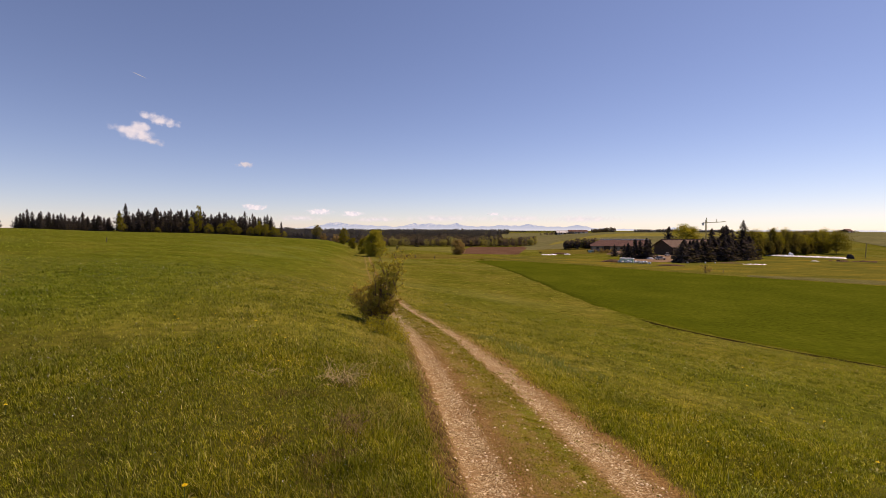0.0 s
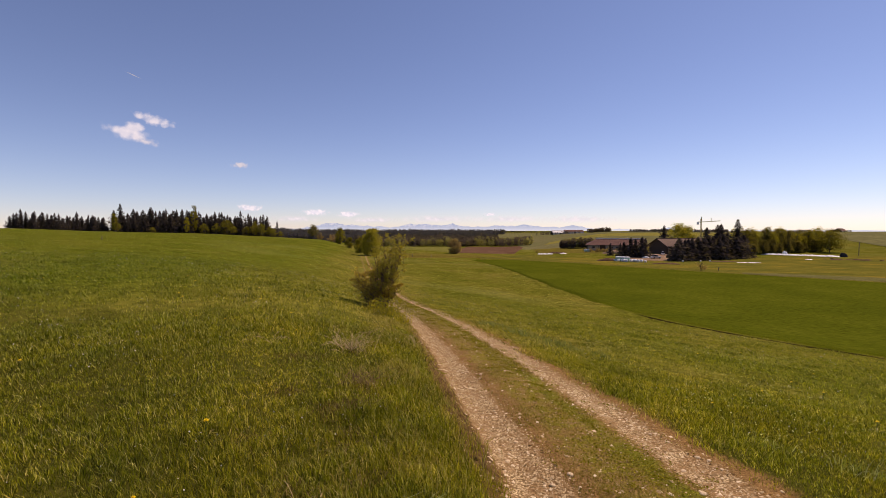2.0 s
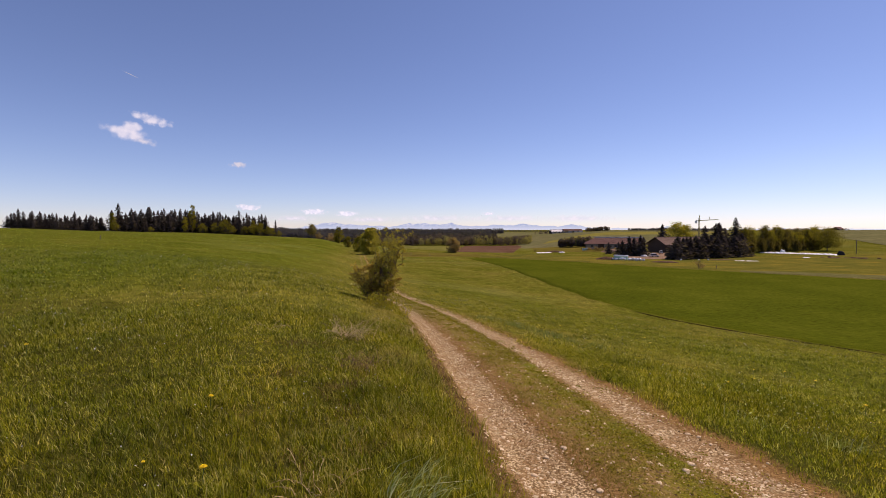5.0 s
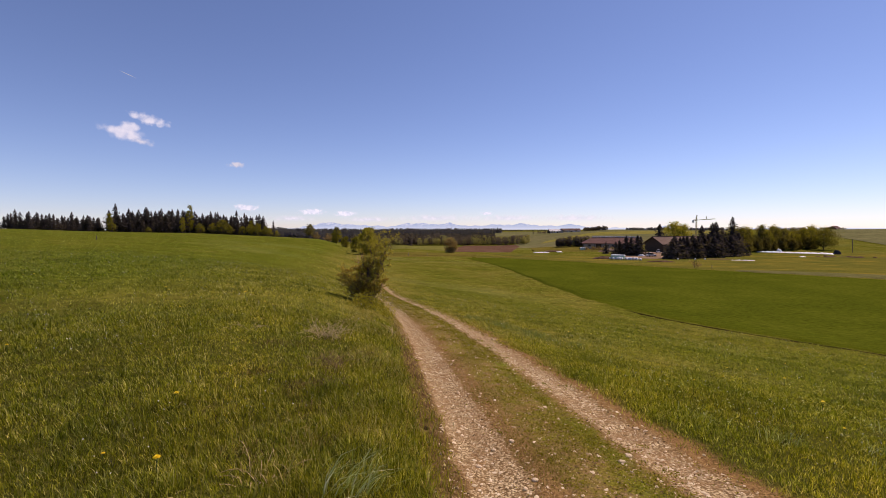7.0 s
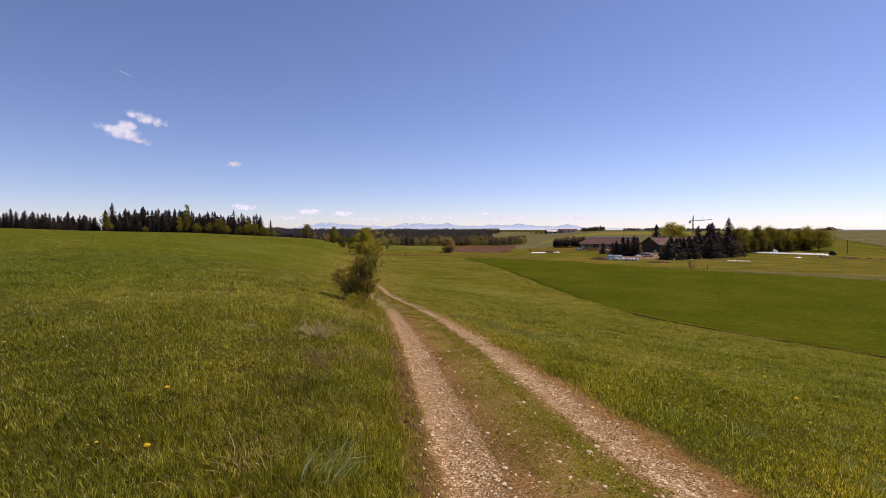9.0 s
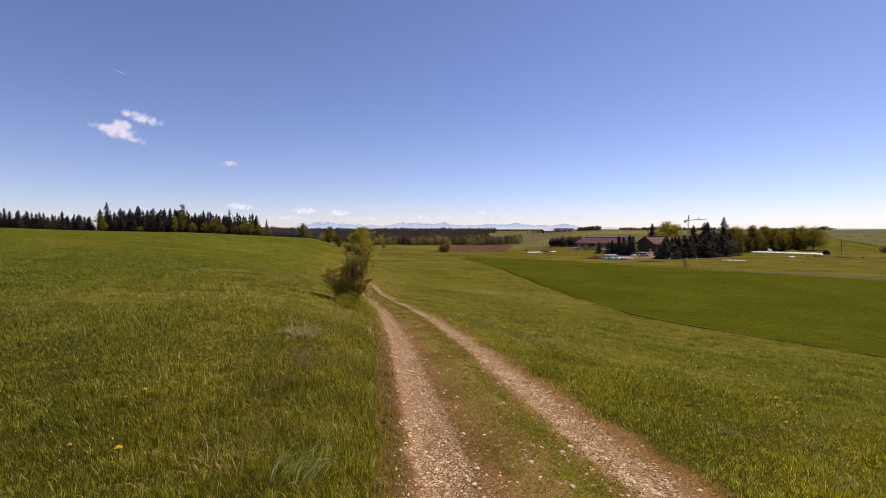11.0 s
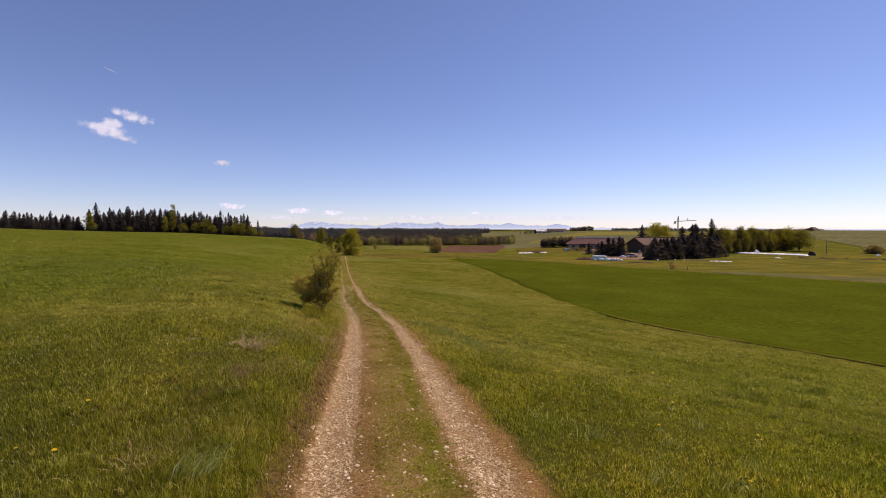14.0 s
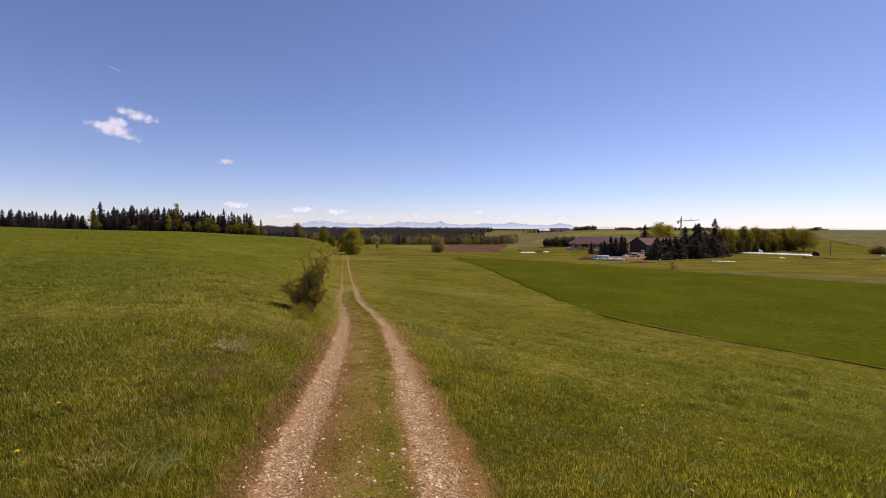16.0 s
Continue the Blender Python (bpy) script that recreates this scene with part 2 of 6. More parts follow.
def field_material(name, low, mid, high, scale=0.3, rows=0.0, streak=0.0):
    m = Nodes(name)
    at = None
    if streak:  # growth drawn out across the slope
        long_ = m.tree.nodes.new("ShaderNodeMapping")
        long_.inputs["Scale"].default_value = (0.5, streak * 0.5, 1.0)
        m.link(m.place(), long_.inputs["Vector"])
        at = long_.outputs[0]
    tone = m.ramp(m.noise(scale, 6, 0.6, at), (0.3, low), (0.5, mid), (0.72, high))
    fine = m.ramp(m.noise(scale * 14, 7, 0.75), (0.32, (0.55,)), (0.68, (1.35,)))
    colour = m.mix(1.0, tone, fine, "MULTIPLY")
    if rows:
        wave = m.tree.nodes.new("ShaderNodeTexWave")
        wave.inputs["Scale"].default_value, wave.inputs["Distortion"].default_value = rows, 1.5
        m.link(m.place(), wave.inputs["Vector"])
        colour = m.mix(0.1, colour, m.ramp(wave.outputs[1], (0.0, low), (1.0, high)))
    return m.finish(colour, 0.9, m.noise(scale * 20, 4, 0.7), 0.1, 0.5)


def leaf_material(name, *stops, passing=(1.05, 1.1, 0.5), amount=0.4, patches=False, gloss=0.0):
    m = Nodes(name, gloss)
    span = max(len(stops) - 1, 1)
    pick = m.island()
    colour = m.ramp(pick, *[(i / span, c) for i, c in enumerate(stops)])
    colour = m.mix(1.0, colour, m.ramp(m.each(), (0.0, (0.8,)), (1.0, (1.15,))), "MULTIPLY")
    if patches:
        colour = m.mix(1.0, colour, m.ramp(m.noise(0.55, 5, 0.6), (0.32, (0.6, 0.64, 0.6)), (0.5, (1.0, 1.0, 1.0)), (0.68, (1.32, 1.24, 1.4))), "MULTIPLY")
        colour = m.mix(m.ramp(m.noise(0.09, 4), (0.48, (0.0,)), (0.72, (0.4,))), colour, (0.25, 0.2, 0.034))
        drift = m.ramp(m.noise(0.8, 5, 0.65), (0.4, (0.0,)), (0.64, (0.7,)))
        colour = m.mix(1.0, colour, m.ramp(m.noise(15.0, 3, 0.7), (0.36, (0.44, 0.44, 0.42)), (0.5, (0.95, 0.95, 0.95)), (0.64, (1.5, 1.47, 1.42))), "MULTIPLY")
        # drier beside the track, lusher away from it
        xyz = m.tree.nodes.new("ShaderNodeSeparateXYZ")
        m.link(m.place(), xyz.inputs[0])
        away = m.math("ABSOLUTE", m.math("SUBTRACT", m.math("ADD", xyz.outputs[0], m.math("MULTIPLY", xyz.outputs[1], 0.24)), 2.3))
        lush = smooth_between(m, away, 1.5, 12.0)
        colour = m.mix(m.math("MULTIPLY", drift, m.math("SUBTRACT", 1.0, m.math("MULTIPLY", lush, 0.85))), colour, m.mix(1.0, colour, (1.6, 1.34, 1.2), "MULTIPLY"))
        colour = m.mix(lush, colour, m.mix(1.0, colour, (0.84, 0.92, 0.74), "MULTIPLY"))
        hill = m.math("SUBTRACT", 2.3, m.math("ADD", xyz.outputs[0], m.math("MULTIPLY", xyz.outputs[1], 0.24)))
        colour = m.mix(smooth_between(m, hill, 3.0, 14.0), colour, m.mix(1.0, colour, (0.86, 0.96, 0.8), "MULTIPLY"))
    return m.leafy(colour, passing, 0.38 if gloss else 0.65, amount)


def plain_material(name, a, b, scale, rough=0.7, depth=0.01, metal=0.0):
    m = Nodes(name, 0.4 if rough < 0.6 else 0.1)
    colour = m.ramp(m.noise(scale, 5, 0.6, m.object_place()), (0.3, a), (0.7, b))
    m.bsdf.inputs["Metallic"].default_value = metal
    return m.finish(colour, rough, m.noise(scale * 6, 4, 0.6, m.object_place()), depth, 0.5)


def glow_material(name, colour, strength=1.0):
    m = Nodes(name)
    m.bsdf.inputs["Base Color"].default_value = (0, 0, 0, 1)
    m.bsdf.inputs["Specular IOR Level"].default_value = 0
    if isinstance(colour, tuple):
        m.bsdf.inputs["Emission Color"].default_value = (*colour, 1)
    m.bsdf.inputs["Emission Strength"].default_value = strength
    return m


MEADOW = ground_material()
CROP = field_material("young_cereal_crop", (0.054, 0.07, 0.005), (0.07, 0.086, 0.006), (0.092, 0.106, 0.009), 0.12, 0.6)
PLOUGHED = field_material("ploughed_soil", (0.09, 0.05, 0.03), (0.12, 0.068, 0.042), (0.155, 0.092, 0.058), 0.06, 0.5)
YELLOW = field_material("dandelion_meadow", (0.08, 0.088, 0.017), (0.125, 0.12, 0.02), (0.24, 0.172, 0.024), 0.16, 0, 1.6)
PASTURE = field_material("pasture", (0.11, 0.115, 0.024), (0.145, 0.142, 0.032), (0.185, 0.17, 0.045), 0.03, 0, 5.0)
STRAW = field_material("pale_stubble_strip", (0.16, 0.15, 0.03), (0.2, 0.18, 0.04), (0.25, 0.22, 0.06), 0.1)
HEADLAND = field_material("pale_headland_grass", (0.1, 0.098, 0.03), (0.13, 0.124, 0.042), (0.17, 0.157, 0.058), 0.2)
ROUGH = field_material("rough_olive_grass", (0.085, 0.075, 0.016), (0.13, 0.11, 0.02), (0.185, 0.15, 0.03), 0.12, 0, 3.0)
# Two far greens, muted and paled to stand in for distance haze.
HAZYHILLSIDE = field_material("hazed_hill_pasture", (0.115, 0.115, 0.046), (0.138, 0.136, 0.056), (0.165, 0.157, 0.068), 0.02, 0, 2.0)
HAZYGREEN = field_material("hazed_far_green", (0.122, 0.117, 0.05), (0.147, 0.14, 0.06), (0.172, 0.162, 0.074), 0.02, 0, 2.0)
FURROWSHADE = field_material("furrow_soil_and_shade", (0.014, 0.012, 0.004), (0.028, 0.023, 0.007), (0.06, 0.05, 0.014), 0.9)
YARD = field_material("bare_farmyard_earth", (0.17, 0.115, 0.075), (0.24, 0.165, 0.11), (0.31, 0.22, 0.15), 0.2)
SOIL = plain_material("brown_track_soil", (0.06, 0.034, 0.012), (0.2, 0.128, 0.048), 9.0, 0.95, 0.01)
HEAP = plain_material("dark_soil", (0.06, 0.034, 0.018), (0.14, 0.085, 0.045), 1.2, 0.95, 0.2)
BARK = plain_material("bark", (0.05, 0.038, 0.028), (0.14, 0.11, 0.085), 6, 0.9, 0.03)
TWIG = plain_material("brown_twig", (0.08, 0.05, 0.035), (0.2, 0.13, 0.09), 12, 0.8, 0.004)
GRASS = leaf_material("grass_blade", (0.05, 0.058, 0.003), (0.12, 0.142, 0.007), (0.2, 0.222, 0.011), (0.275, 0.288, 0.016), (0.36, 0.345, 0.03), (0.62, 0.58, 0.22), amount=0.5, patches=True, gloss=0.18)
CROPLEAF = leaf_material("cereal_blade", (0.08, 0.1, 0.005), (0.11, 0.132, 0.007), (0.15, 0.17, 0.011), amount=0.5)
FARMGRASS = leaf_material("tufted_farm_grass", (0.08, 0.095, 0.012), (0.13, 0.14, 0.018), (0.19, 0.175, 0.026), (0.34, 0.24, 0.03), amount=0.4, patches=True)
SHORT = leaf_material("short_track_grass", (0.12, 0.12, 0.009), (0.25, 0.215, 0.025), (0.44, 0.33, 0.11), amount=0.35)
BLUEGRASS = leaf_material("silvery_tuft_grass", (0.2, 0.235, 0.045), (0.4, 0.43, 0.14), (0.74, 0.74, 0.42), amount=0.4)
DARKHERB = leaf_material("coarse_dark_herbs", (0.09, 0.105, 0.02), (0.14, 0.155, 0.03), (0.2, 0.205, 0.05), amount=0.45)
BLUEHERB = leaf_material("blue_green_herbs", (0.13, 0.16, 0.05), (0.21, 0.245, 0.085), (0.34, 0.36, 0.16), amount=0.45)
CRUMB = leaf_material("soil_crumbs", (0.06, 0.038, 0.016), (0.14, 0.092, 0.04), (0.26, 0.18, 0.09), (0.46, 0.36, 0.22), amount=0.0)
HERB = leaf_material("low_track_herbs", (0.15, 0.14, 0.012), (0.26, 0.235, 0.022), (0.4, 0.34, 0.045), amount=0.4)
VERGEGRASS = leaf_material("tall_verge_grass", (0.13, 0.145, 0.009), (0.24, 0.24, 0.016), (0.36, 0.33, 0.03), (0.5, 0.44, 0.09), amount=0.5)
BROWNGRASS = leaf_material("withered_verge_grass", (0.23, 0.175, 0.04), (0.36, 0.29, 0.075), (0.54, 0.46, 0.17), amount=0.45)
DEADGRASS = leaf_material("dead_brown_matting", (0.06, 0.039, 0.015), (0.15, 0.1, 0.036), (0.32, 0.235, 0.095), amount=0.3)
DEADSTALK = plain_material("dead_brown_stalk", (0.12, 0.07, 0.04), (0.3, 0.19, 0.1), 8, 0.85, 0.002)
DRYSTALK = plain_material("bleached_stalk", (0.46, 0.32, 0.15), (0.74, 0.56, 0.32), 8, 0.8, 0.002)
NEEDLE = leaf_material("spruce_needles", (0.06, 0.049, 0.056), (0.082, 0.068, 0.07), (0.108, 0.09, 0.084), amount=0.5)
WOODNEEDLE = leaf_material("woodland_needles", (0.06, 0.05, 0.06), (0.085, 0.072, 0.08), (0.115, 0.1, 0.1), amount=0.5)
# Paler and bluer than the near needles: distance haze in the colour.
HAZENEEDLE = leaf_material("hazed_spruce_needles", (0.085, 0.08, 0.11), (0.1, 0.095, 0.125), (0.12, 0.112, 0.138), amount=0.5)
BUDGREEN = leaf_material("pale_budding_crowns", (0.24, 0.21, 0.085), (0.3, 0.265, 0.11), (0.36, 0.325, 0.15), amount=0.55)
MAUVE = leaf_material("bare_mauve_crowns", (0.115, 0.088, 0.094), (0.15, 0.117, 0.115), (0.185, 0.148, 0.135), amount=0.5)
WILLOWLEAF = leaf_material("pale_willow_leaves", (0.24, 0.21, 0.03), (0.32, 0.28, 0.045), (0.4, 0.35, 0.07), amount=0.65)
SPRING = leaf_material("fresh_spring_leaves", (0.2, 0.175, 0.022), (0.28, 0.245, 0.03), (0.38, 0.32, 0.05), amount=0.65)
EDGELEAF = leaf_material("wood_edge_leaves", (0.15, 0.13, 0.025), (0.22, 0.19, 0.035), (0.3, 0.26, 0.05), amount=0.6)
OLIVE = leaf_material("olive_leaves", (0.13, 0.115, 0.02), (0.19, 0.165, 0.027), (0.27, 0.23, 0.045), amount=0.65)
WOODLAND = leaf_material("woodland_leaves", (0.1, 0.085, 0.03), (0.16, 0.13, 0.042), (0.26, 0.21, 0.07), amount=0.55)
RUSSET = leaf_material("budding_russet_leaves", (0.23, 0.15, 0.085), (0.34, 0.235, 0.12), (0.46, 0.34, 0.165), amount=0.55)
BUSHLEAF = leaf_material("bush_leaves", (0.32, 0.18, 0.075), (0.46, 0.31, 0.085), (0.55, 0.43, 0.085), (0.68, 0.57, 0.12), amount=0.6)
SHOOTLEAF = leaf_material("bush_shoot_leaves", (0.28, 0.215, 0.045), (0.38, 0.32, 0.055), (0.48, 0.42, 0.085), amount=0.55)
LIME = leaf_material("lime_yellow_shoots", (0.32, 0.28, 0.03), (0.45, 0.38, 0.05), amount=0.5)
PETAL = plain_material("yellow_petal", (0.8, 0.56, 0.005), (0.9, 0.7, 0.02), 60, 0.6, 0.001)
WHITEPETAL = plain_material("white_petal", (0.62, 0.6, 0.48), (0.78, 0.76, 0.64), 60, 0.6, 0.001)
STEM = plain_material("flower_stem", (0.08, 0.12, 0.03), (0.13, 0.17, 0.05), 20, 0.7, 0.001)
STONE = plain_material("limestone_pebble", (0.5, 0.38, 0.22), (0.78, 0.63, 0.42), 14, 0.85, 0.004)
GRAVEL = leaf_material("gravel_stones", (0.19, 0.115, 0.05), (0.4, 0.29, 0.15), (0.58, 0.455, 0.265), (0.86, 0.74, 0.52), amount=0.0)
TILE = plain_material("red_brown_roof_tiles", (0.115, 0.058, 0.046), (0.175, 0.095, 0.075), 2.5, 0.8, 0.05)
OLDTILE = plain_material("weathered_brown_roof_tiles", (0.12, 0.075, 0.055), (0.2, 0.135, 0.1), 2.5, 0.8, 0.05)
PLANK = plain_material("dark_weathered_planks", (0.05, 0.033, 0.024), (0.11, 0.075, 0.052), 4, 0.85, 0.02)
PLASTER = plain_material("pale_wall_plaster", (0.22, 0.19, 0.16), (0.32, 0.29, 0.25), 1.5, 0.9, 0.01)
FILM = plain_material("white_plastic_film", (0.66, 0.68, 0.68), (0.85, 0.86, 0.86), 3, 0.35, 0.05)
GREENFILM = plain_material("pale_green_film", (0.3, 0.48, 0.4), (0.42, 0.6, 0.52), 3, 0.4, 0.03)
DARKGLASS = plain_material("dark_window_glass", (0.02, 0.022, 0.025), (0.04, 0.042, 0.046), 2, 0.1, 0.001)
RUBBER = plain_material("black_rubber", (0.015, 0.015, 0.015), (0.035, 0.035, 0.035), 10, 0.8, 0.005)
STEEL = plain_material("painted_crane_steel", (0.4, 0.3, 0.1), (0.5, 0.4, 0.16), 4, 0.5, 0.002, 0.2)
SHEET = plain_material("pale_ridge_sheet", (0.6, 0.58, 0.55), (0.75, 0.73, 0.7), 3, 0.5, 0.01)
TIMBER = plain_material("grey_timber", (0.09, 0.075, 0.06), (0.18, 0.155, 0.13), 10, 0.9, 0.005)
CARPAINT = plain_material("white_vehicle_paint", (0.6, 0.6, 0.6), (0.72, 0.72, 0.72), 2, 0.3, 0.0005)


# ---- mesh tools ----
def quick_mesh(name, verts, faces):
    """A mesh from arrays; faces of one size."""
    verts, faces = np.asarray(verts, np.float32), np.asarray(faces, np.int32)
    me = bpy.data.meshes.new(name)
    me.vertices.add(len(verts))
    me.vertices.foreach_set("co", verts.ravel())
    k = faces.shape[1]
    me.loops.add(faces.size)
    me.loops.foreach_set("vertex_index", faces.ravel())
    me.polygons.add(len(faces))
    me.polygons.foreach_set("loop_start", np.arange(0, faces.size, k, dtype=np.int32))
    me.update(calc_edges=True)
    return me


def finish_mesh(me, material, smooth=False):
    me.materials.append(material)
    if smooth:
        me.polygons.foreach_set("use_smooth", np.ones(len(me.polygons), bool))
    return me


def part(name, shape, material, parent=None, label="", smooth=False):
    """Links a bmesh or mesh as one object under a thing."""
    if isinstance(shape, bmesh.types.BMesh):
        me = bpy.data.meshes.new(name)
        shape.to_mesh(me)
        shape.free()
    else:
        me = shape
    if not me.materials:
        finish_mesh(me, material, smooth)
    ob = new(name, me)
    if parent is not None:
        ob.parent = parent
    if label:
        tagged(ob, label)
    return ob


def thing(name, at, label, category, group="", turn=0.0):
    ob = new(name)
    ob.empty_display_size = 0.2
    ob.matrix_world = pose(*at, 0, 0, turn)
    return tagged(ob, label, category, group)


def box(bm, lo, hi, bevel=0.0):
    lo, hi = Vector(lo), Vector(hi)
    made = bmesh.ops.create_cube(bm, size=1.0, matrix=Matrix.Translation((lo + hi) / 2) @ Matrix.Diagonal((*(hi - lo), 1)))
    if bevel:
        edges = {e for v in made["verts"] for e in v.link_edges}
        bmesh.ops.bevel(bm, geom=list(edges), offset=bevel, segments=2, affect="EDGES")
    return bm


def boxed(lo, hi, bevel=0.0):
    return box(bmesh.new(), lo, hi, bevel)


class Build:
    """Collects tubes and leaf quads."""
    def __init__(self):
        self.v, self.f, self.count = [], [], 0

    def put(self, verts, faces):
        self.v.append(np.asarray(verts, float))
        self.f.append(np.asarray(faces, int) + self.count)
        self.count += len(verts)

    def tube(self, points, radii, sides=5):
        points = np.asarray(points, float)
        tan = np.gradient(points, axis=0)
        tan /= np.linalg.norm(tan, axis=1)[:, None] + 1e-9
        ref = np.where(np.abs(tan[:, :1]) > 0.9, np.array([[0, 1.0, 0]]), np.array([[1.0, 0, 0]]))
        a = np.cross(tan, ref)
        a /= np.linalg.norm(a, axis=1)[:, None] + 1e-9
        b = np.cross(tan, a)
        th = np.linspace(0, 2 * np.pi, sides, endpoint=False)
        ring = points[:, None] + np.asarray(radii, float)[:, None, None] * (np.cos(th)[None, :, None] * a[:, None] + np.sin(th)[None, :, None] * b[:, None])
        faces = []
        for i in range(len(points) - 1):
            for j in range(sides):
                k = (j + 1) % sides
                faces.append((i * sides + j, i * sides + k, (i + 1) * sides + k, (i + 1) * sides + j))
        self.put(ring.reshape(-1, 3), faces)

    def leaves(self, at, size, rng, flat=0.0, long=1.7):
        """Diamond leaves at the points, freely turned."""
        at = np.asarray(at, float)
        k = len(at)
        u = rng.normal(size=(k, 3))
        u[:, 2] *= 1 - flat
        u /= np.linalg.norm(u, axis=1)[:, None] + 1e-9
        w = np.cross(u, rng.normal(size=(k, 3)))
        w /= np.linalg.norm(w, axis=1)[:, None] + 1e-9
        s = (np.asarray(size) * rng.uniform(0.7, 1.3, k))[:, None]
        bend = np.cross(u, w) * s * 0.18
        quad = np.stack([at - u * s * long / 2, at + w * s / 2 + bend, at + u * s * long / 2, at - w * s / 2 + bend], 1)
        self.put(quad.reshape(-1, 3), np.arange(4 * k).reshape(-1, 4))

    def mesh(self, name):
        return quick_mesh(name, np.concatenate(self.v), np.concatenate(self.f))


def bent(a, b, rng, wob=0.06, k=5):
    a, b = np.asarray(a, float), np.asarray(b, float)
    s = np.linspace(0, 1, k)[:, None]
    length = np.linalg.norm(b - a)
    sway = rng.normal(size=(k, 3)) * wob * length
    sway[0] = 0
    return a + (b - a) * s + sway * s


# ---- plants ----
def spruce_meshes(h, r, seed, sparse=0.0):
    rng = np.random.default_rng(seed)
    trunk, crown = Build(), Build()
    trunk.tube([(0, 0, -0.6), (0, 0, h * 0.4), (0, 0, h * 0.97)], [h * 0.016, h * 0.011, 0.02], 7)
    tiers = int(h * 2.0)
    quads = []
    bulge = rng.uniform(0.75, 1.15, 9)
    for i in range(tiers):
        f = (i + 0.5) / tiers
        z = h * (0.04 + 0.95 * f)
        reach = r * min(1.0, 0.6 + 1.6 * f) * (1 - f) ** 0.72 * np.interp(f, np.linspace(0, 1, 9), bulge) + 0.22
        count = max(4, int(10 * (1 - f) + 3))
        spin = rng.uniform(0, 6.28)
        for j in range(count):
            if rng.random() < sparse + 0.06:
                continue
            a = spin + 6.283 * j / count + rng.normal() * 0.3
            length = reach * rng.uniform(0.6, 1.15)
            d = np.array([math.cos(a), math.sin(a), 0])
            base = np.array([0, 0, z + rng.normal() * 0.3])
            drop = length * rng.uniform(0.15, 0.5)
            for g in ((0.45, 0.95) if length > 0.8 else (0.7,)):
                # a spray hangs from the branch, turned any way
                at = base + d * length * g - (0, 0, drop * g * g)
                side = rng.normal(size=3)
                side /= np.linalg.norm(side)
                along = d * 0.9 + rng.normal(size=3) * 0.35 - (0, 0, 0.55)
                fit = 0.5 + 0.5 * (1 - f)
                wide, long_ = fit * (0.32 + 0.1 * length) * rng.uniform(0.7, 1.2), fit * (0.44 + 0.14 * length) * rng.uniform(0.8, 1.25)
                quads += [at - along * long_ * 0.7, at + side * wide, at + along * long_ * 0.7, at - side * wide]
            if f < 0.75 and j % 2:
                at = base + d * length * 0.25
                quads += [at + (0, 0, 0.7), at + np.array([-d[1], d[0], 0]) * 0.5, at - (0, 0, 0.8), at - np.array([-d[1], d[0], 0]) * 0.5]
    for i in range(44):  # the leader and its short side shoots
        u = (i + 0.5) / 44
        a = 2.4 * i
        d, e = np.array([math.cos(a), math.sin(a), 0]), np.array([-math.sin(a), math.cos(a), 0])
        at = np.array([0, 0, h * (0.78 + 0.22 * u)])
        out = (0.34 * r * (1 - u) ** 0.9 + 0.1) * rng.uniform(0.7, 1.15)
        half = 0.1 + 0.22 * (1 - u)
        quads += [at + (0, 0, 0.25), at + d * out * 0.6 + e * half, at + d * out - (0, 0, 0.25 * out), at + d * out * 0.5 - e * half - (0, 0, 0.3)]
    crown.put(np.array(quads), np.arange(len(quads)).reshape(-1, 4))
    return finish_mesh(trunk.mesh("spruce_trunk"), BARK), finish_mesh(crown.mesh("spruce_crown"), NEEDLE)


def broadleaf_meshes(h, w, seed, leaf, size=0.28, clumps=52, per=52, low=0.12, stems=1, open_=0.0):
    rng = np.random.default_rng(seed)
    wood, crown = Build(), Build()
    heads = []
    for i in range(clumps):
        f = rng.uniform(0, 1)
        z = h * (low + (0.97 - low) * f)
        mid = math.sin(math.pi * min(1, 0.12 + 0.84 * f)) ** 0.65
        a = rng.uniform(0, 6.283)
        rad = w / 2 * mid * rng.uniform(0.35, 1.0)
        heads.append((rad * math.cos(a), rad * math.sin(a), z))
    for s in range(stems):
        a = 6.283 * s / stems + rng.uniform(0, 1)
        lean = 0.0 if stems == 1 else 0.22
        foot = np.array([0.25 * (stems > 1) * math.cos(a), 0.25 * (stems > 1) * math.sin(a), -0.4])
        head = np.array([lean * h * math.cos(a) * 0.6, lean * h * math.sin(a) * 0.6, h * 0.86])
        wood.tube(bent(foot, head, rng, 0.02, 6), np.linspace(h * 0.024 / stems ** 0.5, 0.03, 6), 7)
    for hx, hy, hz in heads[::2]:
        foot = np.array([0, 0, max(hz - 0.45 * math.hypot(hx, hy) - 0.12 * h, h * low * 0.6)])
        wood.tube(bent(foot, (hx, hy, hz), rng, 0.05, 4), np.linspace(h * 0.008, 0.015, 4), 4)
    for hx, hy, hz in heads:
        spread = w * rng.uniform(0.07, 0.15)
        pts = np.clip(rng.normal(size=(int(per * (1 - open_ * rng.random())), 3)), -1.5, 1.5) * spread * np.array([1, 1, 0.75]) + np.array([hx, hy, hz])
        pts[:, 2] = np.maximum(pts[:, 2], h * low * 0.4)
        crown.leaves(pts, size, rng)
    return finish_mesh(wood.mesh("tree_wood"), BARK), finish_mesh(crown.mesh("tree_crown"), leaf)


